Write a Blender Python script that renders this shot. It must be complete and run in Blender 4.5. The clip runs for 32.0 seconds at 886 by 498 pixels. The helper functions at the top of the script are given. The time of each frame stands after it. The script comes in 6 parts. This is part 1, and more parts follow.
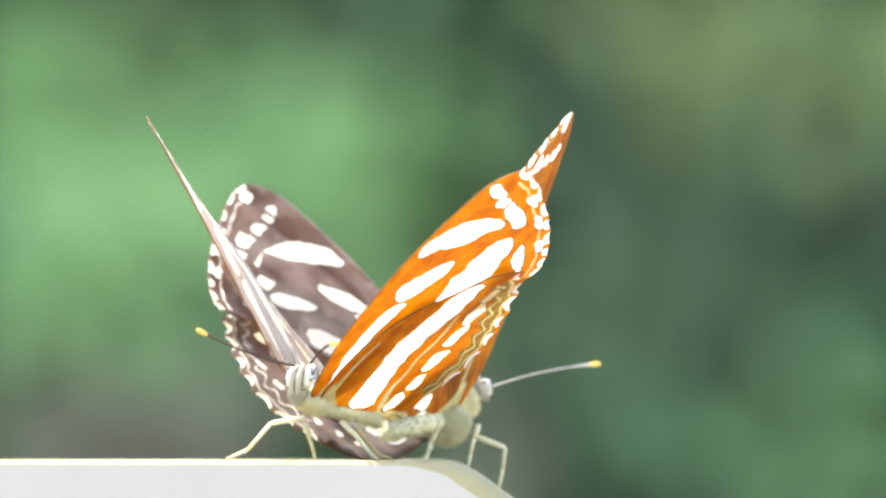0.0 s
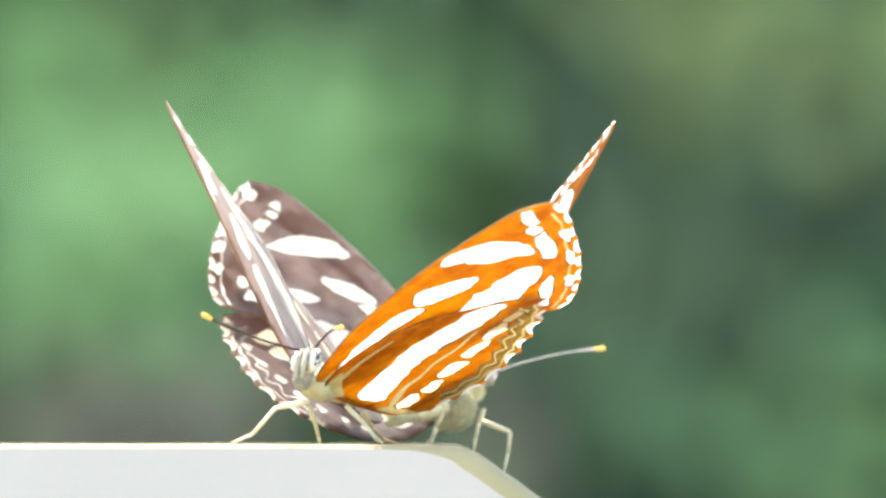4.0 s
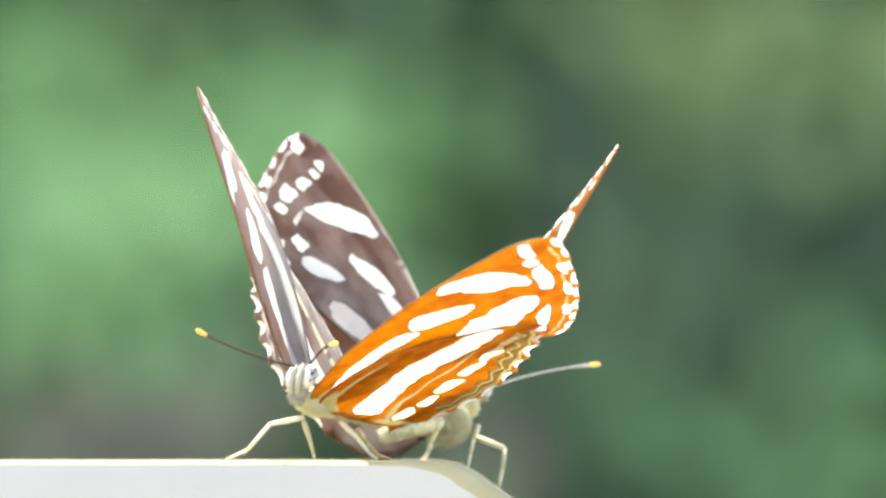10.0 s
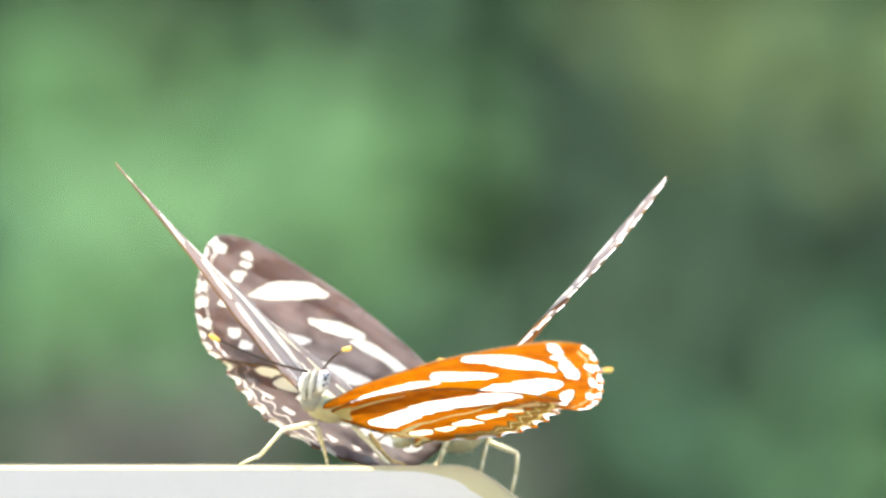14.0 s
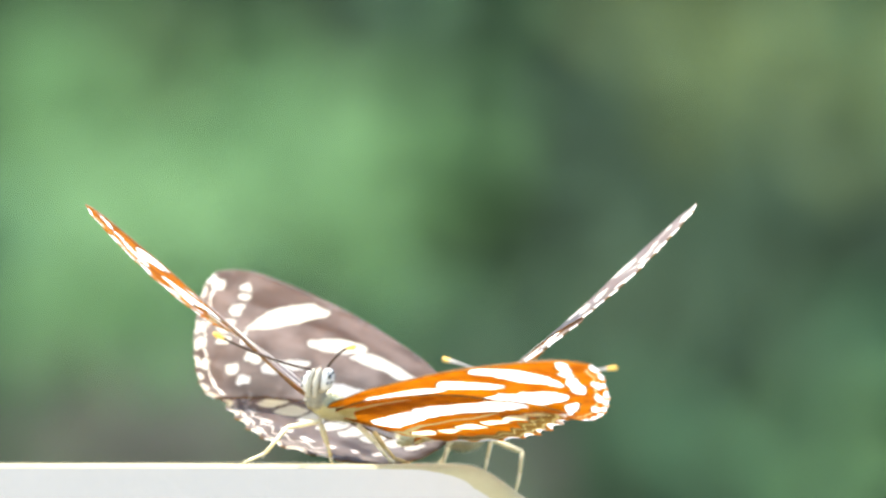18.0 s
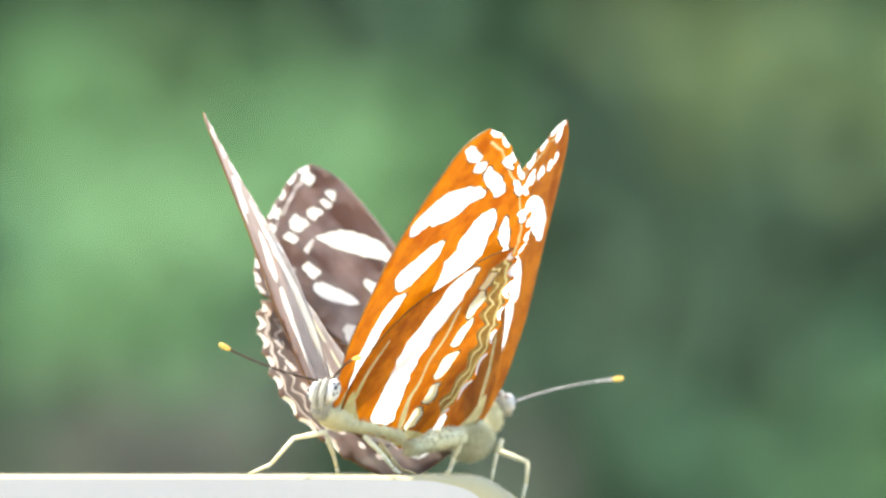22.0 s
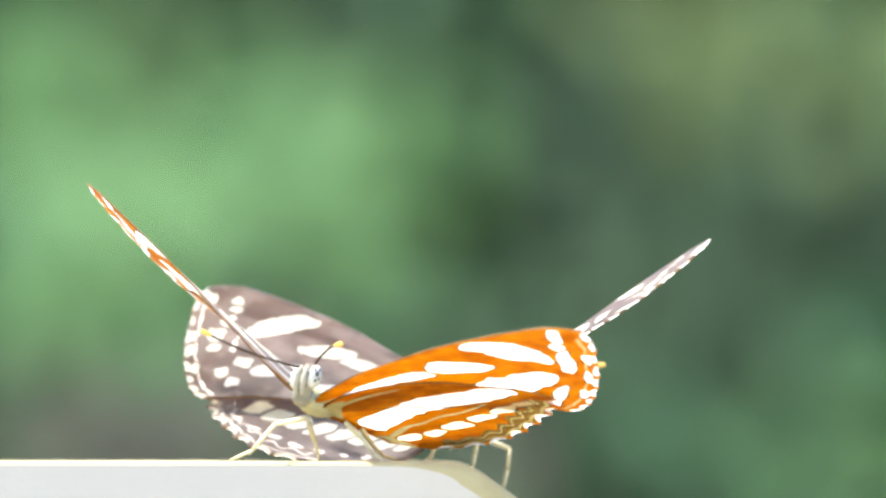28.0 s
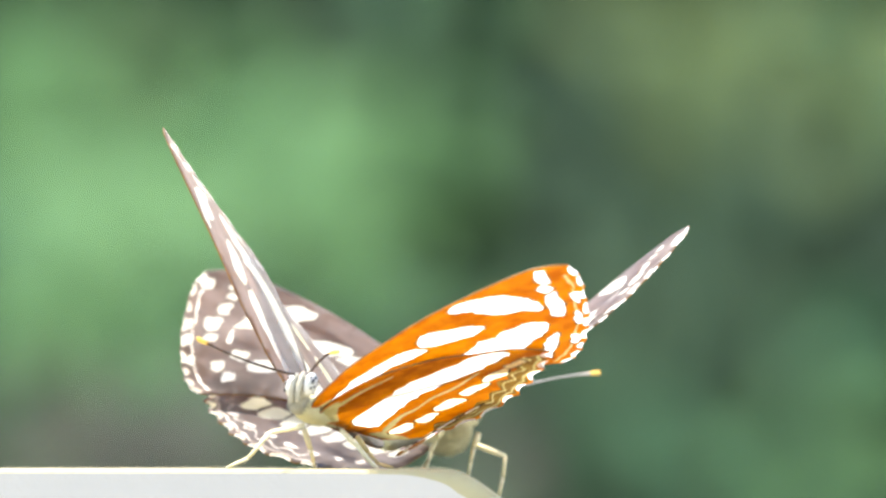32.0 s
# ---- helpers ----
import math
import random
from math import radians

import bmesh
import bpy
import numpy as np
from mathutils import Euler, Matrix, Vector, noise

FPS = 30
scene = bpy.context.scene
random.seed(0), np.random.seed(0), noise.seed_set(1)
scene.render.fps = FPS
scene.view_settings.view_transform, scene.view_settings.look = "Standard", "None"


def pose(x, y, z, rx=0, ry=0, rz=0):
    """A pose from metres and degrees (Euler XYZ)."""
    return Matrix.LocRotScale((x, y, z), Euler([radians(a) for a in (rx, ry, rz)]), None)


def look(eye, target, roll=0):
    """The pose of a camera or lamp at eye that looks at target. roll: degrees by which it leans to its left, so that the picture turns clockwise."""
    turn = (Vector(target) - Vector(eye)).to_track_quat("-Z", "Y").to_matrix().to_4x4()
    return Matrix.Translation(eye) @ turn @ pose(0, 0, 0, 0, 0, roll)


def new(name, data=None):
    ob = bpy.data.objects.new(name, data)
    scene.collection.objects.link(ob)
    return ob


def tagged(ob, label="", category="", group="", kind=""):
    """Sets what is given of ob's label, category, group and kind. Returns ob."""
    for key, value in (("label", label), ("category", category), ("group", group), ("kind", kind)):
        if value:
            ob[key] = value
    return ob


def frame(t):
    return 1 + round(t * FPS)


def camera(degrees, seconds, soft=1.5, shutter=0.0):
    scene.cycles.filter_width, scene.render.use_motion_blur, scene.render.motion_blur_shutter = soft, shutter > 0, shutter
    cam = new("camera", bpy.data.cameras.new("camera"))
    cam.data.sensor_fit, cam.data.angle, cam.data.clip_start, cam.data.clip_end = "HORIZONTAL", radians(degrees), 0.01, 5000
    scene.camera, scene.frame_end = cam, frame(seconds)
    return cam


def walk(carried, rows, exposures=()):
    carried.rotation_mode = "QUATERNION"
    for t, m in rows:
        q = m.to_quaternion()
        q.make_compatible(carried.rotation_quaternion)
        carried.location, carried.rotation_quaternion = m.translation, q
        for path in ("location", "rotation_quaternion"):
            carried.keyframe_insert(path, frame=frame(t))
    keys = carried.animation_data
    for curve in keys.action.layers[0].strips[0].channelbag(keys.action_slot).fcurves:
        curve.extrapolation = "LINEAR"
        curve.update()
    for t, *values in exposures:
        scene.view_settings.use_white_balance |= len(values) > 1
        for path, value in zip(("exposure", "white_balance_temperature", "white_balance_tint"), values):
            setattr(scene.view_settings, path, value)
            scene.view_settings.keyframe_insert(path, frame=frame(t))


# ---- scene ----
from mathutils.geometry import delaunay_2d_cdt

# Two mating butterflies on the corner of a pale board, seen through a long lens from 1.2 m.
# Origin: on the board's top edge in the middle of the view; x to the right, y away, z up.
REACH = 1.1742          # lens to the nearer butterfly
TILT = 0.9544           # the lens looks slightly up from the height of the board's top

# ---- camera ----
cam = camera(4.0, 32.0, soft=2.5)
cam.data.dof.use_dof = True
cam.data.dof.focus_distance = REACH + 0.006
cam.data.dof.aperture_fstop = cam.data.lens / 16.0


def camera_path():
    # seconds, turn to the left, turn upwards (degrees)
    PATH = [(0, 0.0000, 0.0000), (0.5, -0.0040, -0.0216), (1, -0.0040, -0.0195), (1.5, 0.0078, -0.0235), (2, 0.0059, -0.0157), (2.5, 0.0195, -0.0273),
        (3, 0.0214, -0.0528), (3.5, 0.0214, -0.0724), (5.5, 0.0274, -0.0625), (6, 0.0332, -0.0743), (6.5, 0.0509, -0.0704), (7, 0.0332, -0.0547),
        (7.5, 0.0449, -0.0508), (8, 0.0371, -0.0449), (8.5, 0.0234, -0.0314), (9, 0.0098, -0.0176), (9.5, 0.0195, -0.0059), (10, -0.0019, 0.0019),
        (10.5, 0.0019, 0.0038), (11, -0.0117, 0.0194), (11.5, -0.0235, 0.0273), (12, -0.0059, 0.0351), (12.5, 0.0176, 0.0547), (13, 0.0273, 0.0508),
        (13.5, 0.0449, 0.0273), (14, 0.0567, 0.0254), (14.5, 0.0214, 0.0410), (16.5, 0.0684, 0.0214), (17, 0.0762, 0.0292), (17.5, 0.0724, 0.0254),
        (18, 0.0762, 0.0175), (18.5, 0.0801, 0.0214), (19, 0.0762, 0.0175), (19.5, 0.0605, 0.0234), (20, 0.0586, 0.0292), (20.5, 0.0703, 0.0352), (21,
        0.0838, 0.0390), (21.5, 0.0956, 0.0470), (22, 0.1035, 0.0664), (22.5, 0.0995, 0.0703), (23, 0.1073, 0.0664), (23.5, 0.1035, 0.0470), (24,
        0.0976, 0.0332), (24.5, 0.0800, 0.0214), (25, 0.0487, 0.0273), (25.5, 0.0352, 0.0175), (27.5, 0.0194, -0.0038), (28, 0.0194, 0.0041), (28.5,
        0.0077, 0.0079), (29, 0.0117, 0.0079), (29.5, 0.0232, 0.0117), (30, 0.0194, 0.0314), (30.5, 0.0117, 0.0431), (31, -0.0041, 0.0587), (31.5,
        -0.0117, 0.0470), (32, 0.0000, 0.0390)]

    walk(cam, [(t, pose(0, -REACH, 0, 90 + TILT + up, 0, left)) for t, left, up in PATH], exposures=[(0, 2.44, 7050, 8), (32, 2.44, 7050, 8)])


camera_path()

# ---- world and sun ----
SUN_HIGH, SUN_ROUND = 72.0, -84.0   # elevation; compass turn from +y towards +x
world = bpy.data.worlds.new("sky")
scene.world = world
world.use_nodes = True
sky = world.node_tree.nodes.new("ShaderNodeTexSky")
sky.sky_type, sky.sun_disc = "NISHITA", False
sky.sun_elevation, sky.sun_rotation = radians(SUN_HIGH), radians(SUN_ROUND)
world.node_tree.nodes["Background"].inputs["Strength"].default_value = 0.15
world.node_tree.links.new(sky.outputs["Color"], world.node_tree.nodes["Background"].inputs["Color"])
sun = new("sun", bpy.data.lights.new("sun", "SUN"))
sun.data.energy, sun.data.angle, sun.data.color = 3.0, radians(0.5), (1.0, 0.95, 0.88)
SUN_WAY = Vector((math.sin(radians(SUN_ROUND)) * math.cos(radians(SUN_HIGH)),
                  math.cos(radians(SUN_ROUND)) * math.cos(radians(SUN_HIGH)), math.sin(radians(SUN_HIGH))))
sun.matrix_world = look(SUN_WAY * 3, (0, 0, 0))


# ---- materials ----
def material(name):
    m = bpy.data.materials.new(name)
    m.use_nodes = True
    t = m.node_tree
    return m, t, t.nodes["Principled BSDF"], t.nodes["Material Output"]


def grain(t, scale, detail=4.0, rough=0.6, space="Object"):
    co, no = t.nodes.new("ShaderNodeTexCoord"), t.nodes.new("ShaderNodeTexNoise")
    no.inputs["Scale"].default_value, no.inputs["Detail"].default_value, no.inputs["Roughness"].default_value = scale, detail, rough
    t.links.new(co.outputs[space], no.inputs["Vector"])
    return no.outputs["Fac"]


def ramp(t, fac, stops):
    r = t.nodes.new("ShaderNodeValToRGB")
    while len(r.color_ramp.elements) < len(stops):
        r.color_ramp.elements.new(0.5)
    for e, (p, c) in zip(r.color_ramp.elements, stops):
        e.position, e.color = p, (*c, 1)
    t.links.new(fac, r.inputs["Fac"])
    return r.outputs["Color"]


def mixed(t, a, b, fac):
    m = t.nodes.new("ShaderNodeMix")
    m.data_type = "RGBA"
    m.inputs["Factor"].default_value = fac
    t.links.new(a, m.inputs["A"]), t.links.new(b, m.inputs["B"])
    return m.outputs["Result"]


def bump(t, p, height, strength, distance):
    b = t.nodes.new("ShaderNodeBump")
    b.inputs["Strength"].default_value, b.inputs["Distance"].default_value = strength, distance
    t.links.new(height, b.inputs["Height"]), t.links.new(b.outputs["Normal"], p.inputs["Normal"])


def plain(name, dark, light, scale, rough=0.6, fine=4000, depth=0.00005, strength=0.3, spec=0.3):
    """Two-tone grain at two scales with a fine relief."""
    m, t, p, out = material(name)
    big = ramp(t, grain(t, scale), [(0.3, dark), (0.7, light)])
    small = ramp(t, grain(t, scale * 9, 2.0), [(0.2, dark), (0.8, light)])
    t.links.new(mixed(t, big, small, 0.35), p.inputs["Base Color"])
    p.inputs["Roughness"].default_value, p.inputs["Specular IOR Level"].default_value = rough, spec
    bump(t, p, grain(t, fine, 2.0), strength, depth)
    return m


def membrane(name, dark, light, scale, through_light, rough, spec, stretch=6.0, glow=None, sheen=0.0):
    """Wing scales: streaks that run out along the wing, with light passing through."""
    m, t, p, out = material(name)
    co, mp, no = t.nodes.new("ShaderNodeTexCoord"), t.nodes.new("ShaderNodeMapping"), t.nodes.new("ShaderNodeTexNoise")
    mp.inputs["Scale"].default_value = (1, 1 / stretch, 1)
    no.inputs["Scale"].default_value, no.inputs["Detail"].default_value = scale * 2.2, 5
    t.links.new(co.outputs["Object"], mp.inputs["Vector"]), t.links.new(mp.outputs["Vector"], no.inputs["Vector"])
    streak = ramp(t, no.outputs["Fac"], [(0.43, dark), (0.60, light)])
    cloud = ramp(t, grain(t, scale * 1.7, 6.0), [(0.44, dark), (0.57, light)])
    col = mixed(t, streak, cloud, 0.5)
    t.links.new(col, p.inputs["Base Color"])
    p.inputs["Roughness"].default_value, p.inputs["Specular IOR Level"].default_value = rough, spec
    p.inputs["Sheen Tint"].default_value = (1.0, 0.94, 0.90, 1)
    p.inputs["Sheen Weight"].default_value, p.inputs["Sheen Roughness"].default_value = sheen, 0.4
    bump(t, p, grain(t, 9000, 2.0), 0.35, 0.00003)
    tl, mx = t.nodes.new("ShaderNodeBsdfTranslucent"), t.nodes.new("ShaderNodeMixShader")
    if glow:
        tl.inputs["Color"].default_value = (*glow, 1)
    else:
        t.links.new(col, tl.inputs["Color"])
    mx.inputs["Fac"].default_value = through_light
    t.links.new(p.outputs["BSDF"], mx.inputs[1]), t.links.new(tl.outputs["BSDF"], mx.inputs[2])
    t.links.new(mx.outputs["Shader"], out.inputs["Surface"])
    return m


BROWN = membrane("brown_wing_scales", (0.008, 0.006, 0.006), (0.145, 0.120, 0.112), 150, 0.42, 0.55, 0.15, glow=(0.40, 0.37, 0.35), sheen=0.25)
PALE_BROWN = membrane("pale_brown_wing_scales", (0.260, 0.208, 0.169), (0.546, 0.481, 0.429), 300, 0.3, 0.5, 0.5, sheen=0.4)
ORANGE = membrane("orange_wing_scales", (0.54, 0.128, 0.002), (0.86, 0.290, 0.005), 230, 0.70, 0.55, 0.2)
SHADED_DULL_ORANGE = membrane("shaded_dull_orange_wing_scales", (0.33, 0.085, 0.004), (0.60, 0.205, 0.010), 230, 0.70, 0.55, 0.2)
WHITE = membrane("white_wing_scales", (0.84, 0.83, 0.81), (0.92, 0.91, 0.89), 400, 0.88, 0.6, 0.3)
IVORY = membrane("ivory_wing_scales", (0.70, 0.66, 0.42), (0.84, 0.81, 0.58), 400, 0.80, 0.6, 0.3)
CREAM = membrane("cream_wing_scales", (0.60, 0.50, 0.20), (0.82, 0.74, 0.40), 400, 0.50, 0.6, 0.3)
OCHRE = membrane("ochre_wing_scales", (0.20, 0.10, 0.015), (0.42, 0.25, 0.05), 500, 0.40, 0.6, 0.3)
UMBER = membrane("umber_wing_scales", (0.09, 0.045, 0.012), (0.24, 0.13, 0.03), 400, 0.35, 0.5, 0.4)
FUR = plain("cream_fur", (0.56, 0.51, 0.30), (0.74, 0.70, 0.48), 900, 0.8)
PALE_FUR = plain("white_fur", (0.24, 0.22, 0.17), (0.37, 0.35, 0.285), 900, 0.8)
DARK_FUR = plain("grey_brown_fur", (0.10, 0.075, 0.06), (0.22, 0.18, 0.15), 900, 0.8)
EYE = plain("pale_grey_eye", (0.36, 0.35, 0.32), (0.50, 0.49, 0.46), 700, 0.25, spec=0.6)
PUPIL = plain("dark_eye_spot", (0.03, 0.03, 0.035), (0.06, 0.06, 0.065), 900, 0.2, spec=0.6)
LEG = plain("cream_leg", (0.546, 0.468, 0.260), (0.780, 0.715, 0.507), 1500, 0.6)
YELLOW_LEG = plain("yellow_leg", (0.36, 0.27, 0.12), (0.50, 0.40, 0.20), 1500, 0.6)
SHAFT = plain("dark_brown_antenna", (0.02, 0.011, 0.007), (0.05, 0.026, 0.014), 2000, 0.5)
PALE_SHAFT = plain("pale_grey_antenna", (0.25, 0.23, 0.22), (0.42, 0.40, 0.38), 2000, 0.5)
CLUB = plain("orange_yellow_club", (0.58, 0.33, 0.05), (0.72, 0.47, 0.11), 2000, 0.5)
ARRIS = plain("yellow_arris", (0.30, 0.26, 0.135), (0.36, 0.32, 0.185), 90, 0.6, 1500, 0.0002, 0.25)
BOARD = plain("pale_board", (0.39, 0.368, 0.342), (0.42, 0.397, 0.37), 60, 0.6, 1200, 0.0002, 0.25)


def leaf_material(name, dark, light, through_light=0.35):
    m, t, p, out = material(name)
    info = t.nodes.new("ShaderNodeObjectInfo")
    tone = ramp(t, info.outputs["Random"], [(0.0, dark), (1.0, light)])
    spots = ramp(t, grain(t, 30), [(0.3, dark), (0.7, light)])
    col = mixed(t, tone, spots, 0.4)
    t.links.new(col, p.inputs["Base Color"])
    p.inputs["Roughness"].default_value, p.inputs["Specular IOR Level"].default_value = 0.75, 0.08
    bump(t, p, grain(t, 160), 0.3, 0.001)
    tl, mx = t.nodes.new("ShaderNodeBsdfTranslucent"), t.nodes.new("ShaderNodeMixShader")
    t.links.new(col, tl.inputs["Color"])
    mx.inputs["Fac"].default_value = through_light
    t.links.new(p.outputs["BSDF"], mx.inputs[1]), t.links.new(tl.outputs["BSDF"], mx.inputs[2])
    t.links.new(mx.outputs["Shader"], out.inputs["Surface"])
    return m


LEAF_FRESH = leaf_material("fresh_green_leaf", (0.046, 0.106, 0.042), (0.067, 0.140, 0.055), 0.45)
LEAF_PALE = leaf_material("pale_green_leaf", (0.077, 0.161, 0.071), (0.103, 0.198, 0.092), 0.45)
LEAF_BLUE = leaf_material("blue_green_leaf", (0.035, 0.087, 0.047), (0.050, 0.114, 0.062), 0.45)
LEAF_OLIVE = leaf_material("olive_leaf", (0.076, 0.112, 0.046), (0.098, 0.139, 0.059), 0.45)
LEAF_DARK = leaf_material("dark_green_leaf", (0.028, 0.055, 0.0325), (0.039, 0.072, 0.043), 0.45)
LEAF_GREY_BROWN = leaf_material("grey_brown_leaf", (0.058, 0.058, 0.051), (0.075, 0.072, 0.062), 0.35)
BARK = plain("green_brown_bark", (0.046, 0.079, 0.042), (0.086, 0.125, 0.069), 20, 0.9, 200, 0.002)
BOUNCE_GROUND = plain("pale_bounce_ground", (0.304, 0.271, 0.205), (0.541, 0.502, 0.396), 3, 0.95, 40, 0.01)


# ---- mesh helpers ----
def part(name, bm, mat, parent=None, label="", smooth=True):
    me = bpy.data.meshes.new(name)
    bm.to_mesh(me)
    bm.free()
    for m in (mat if isinstance(mat, (list, tuple)) else [mat]):
        me.materials.append(m)
    if smooth:
        me.polygons.foreach_set("use_smooth", [True] * len(me.polygons))
    ob = new(name, me)
    ob.parent = parent
    return tagged(ob, label)


def mm(*v):
    return Vector(v) * 0.001


def tube(points, radii, sides=8, bm=None):
    """A tapering tube through points with closed ends."""
    bm = bm or bmesh.new()
    pts = [Vector(p) for p in points]
    rings = []
    for i, p in enumerate(pts):
        way = (pts[min(i + 1, len(pts) - 1)] - pts[max(i - 1, 0)]).normalized()
        side = way.cross(Vector((0.13, 0.31, 0.94))).normalized()
        up = way.cross(side)
        rings.append([bm.verts.new(p + (side * math.cos(a) + up * math.sin(a)) * radii[i])
                      for a in (2 * math.pi * k / sides for k in range(sides))])
    for a, b in zip(rings, rings[1:]):
        for k in range(sides):
            bm.faces.new((a[k], a[(k + 1) % sides], b[(k + 1) % sides], b[k]))
    bm.faces.new(rings[0][::-1]), bm.faces.new(rings[-1])
    return bm


def spline(points, n=6, closed=False):
    """Points of a smooth curve through the given ones."""
    pts = [Vector(p) for p in points]
    out, m = [], len(pts)
    for i in range(m if closed else m - 1):
        if closed:
            a, b, c, d = (pts[(i + k) % m] for k in (-1, 0, 1, 2))
        else:
            a, b, c, d = pts[max(i - 1, 0)], pts[i], pts[i + 1], pts[min(i + 2, m - 1)]
        for k in range(n):
            t = k / n
            out.append(0.5 * (2 * b + (c - a) * t + (2 * a - 5 * b + 4 * c - d) * t * t + (3 * b - a - 3 * c + d) * t ** 3))
    if not closed:
        out.append(pts[-1])
    return out


def ball(centre, size, seg=20, rings=12, bm=None, turn=None, wobble=0.0):
    bm = bm or bmesh.new()
    m = Matrix.Translation(centre) @ (turn or Matrix()) @ Matrix.Diagonal((*size, 1))
    got = bmesh.ops.create_uvsphere(bm, u_segments=seg, v_segments=rings, radius=1, matrix=m)
    if wobble:
        for v in got["verts"]:
            v.co += (v.co - Vector(centre)) * wobble * noise.noise(v.co * 1500)
    return bm


# ---- the board ----
def board():
    """An upright painted plank whose top end falls away in a rounded shoulder; its arris is coloured darker and
    yellower.
    """
    prof = [(-0.26, -1.0), (-0.26, 0.0), (-0.12, 0.0), (-0.05, 0.0), (-0.02, 0.0), (-0.01, 0.0)]
    shoulder = [(-0.0035, 0.0), (-0.0015, -0.00002), (0.0005, -0.00012), (0.0020, -0.0005), (0.0034, -0.0013), (0.0055, -0.0028), (0.0090, -0.0053),
                (0.0125, -0.0078), (0.0150, -0.0102), (0.0162, -0.0135), (0.0165, -0.018)]
    prof += [(p.x, p.y) for p in spline([(x, z, 0) for x, z in shoulder], 5)] + [(0.0165, -1.0)]
    bm = bmesh.new()
    near, far, r, n = -0.0075, 0.052, 0.0011, len(prof)
    steps = []
    for y, ins in ((near, r), (near + r * 0.13, r * 0.5), (near + r * 0.5, r * 0.13), (near + r, 0.0), (far - r, 0.0), (far, r)):
        ring = []
        for i, (x, z) in enumerate(prof):
            a, b = prof[max(i - 1, 0)], prof[min(i + 1, n - 1)]
            e = Vector((b[0] - a[0], b[1] - a[1])).normalized()
            k = 0 if i in (0, n - 1) else 0.35 + 1.35 * min(1.0, max(0.0, (x + 0.006) / 0.008)) ** 2
            ring.append(bm.verts.new((x + e.y * ins * k, y, z - e.x * ins * k)))
        steps.append(ring)
    for row, (a, b) in enumerate(zip(steps, steps[1:])):
        for k in range(n):
            f = bm.faces.new((a[k], b[k], b[(k + 1) % n], a[(k + 1) % n]))
            f.material_index = 1 if 0 < k < n - 2 else 0
            f.smooth = 0 < k < n - 1
    bm.faces.new(steps[0]), bm.faces.new(steps[-1][::-1])
    bmesh.ops.recalc_face_normals(bm, faces=bm.faces)
    ob = part("board", bm, (BOARD, ARRIS), smooth=False)
    return tagged(ob, "pale sunlit painted board with a yellower rounded shoulder", "board")


board()

# ---- butterfly wings ----
# Wing plan in millimetres: u towards the head, v out from the hinge.
FORE = [(2.4, 1.3), (4.7, 4.6), (6.3, 8.5), (7.2, 12.5), (7.8, 17.0), (8.1, 21.0), (8.2, 25.2), (7.9, 28.5), (6.4, 30.9), (4.0, 31.0), (1.2, 29.9),
        (-1.8, 28.6), (-4.5, 27.0), (-6.8, 25.3), (-8.5, 23.6), (-9.0, 21.6), (-7.1, 17.0), (-4.7, 10.0), (-2.4, 4.0), (-0.6, 0.5)]
HIND = [(0.2, 0.5), (2.0, 4.0), (2.2, 8.8), (0.8, 13.0), (-2.4, 16.7), (-6.1, 19.7), (-9.2, 20.6), (-11.4, 19.0), (-13.1, 16.2), (-14.5, 13.0),
        (-15.4, 9.6), (-15.0, 5.8), (-13.6, 2.4), (-10.9, 0.3), (-7.0, 0.0), (-3.0, 0.1)]


def blob(u, v, long, wide, turn, pinch=0.0):
    """An oval or drop-shaped mark: its middle, half length, half width, and the turn of its length from v towards u."""
    out = []
    for k in range(14):
        a = 2 * math.pi * k / 14
        square = lambda q: math.copysign(abs(q) ** 0.75, q)
        grow = 1 + 0.10 * math.sin(2 * a + 3 * u + v) + 0.07 * math.sin(3 * a + 5 * v)
        x, y = square(math.cos(a)) * long * grow, square(math.sin(a)) * wide * grow * (1 - pinch * math.cos(a))
        c, s = math.cos(radians(turn)), math.sin(radians(turn))
        out.append((u + x * s + y * c, v + x * c - y * s))
    return out


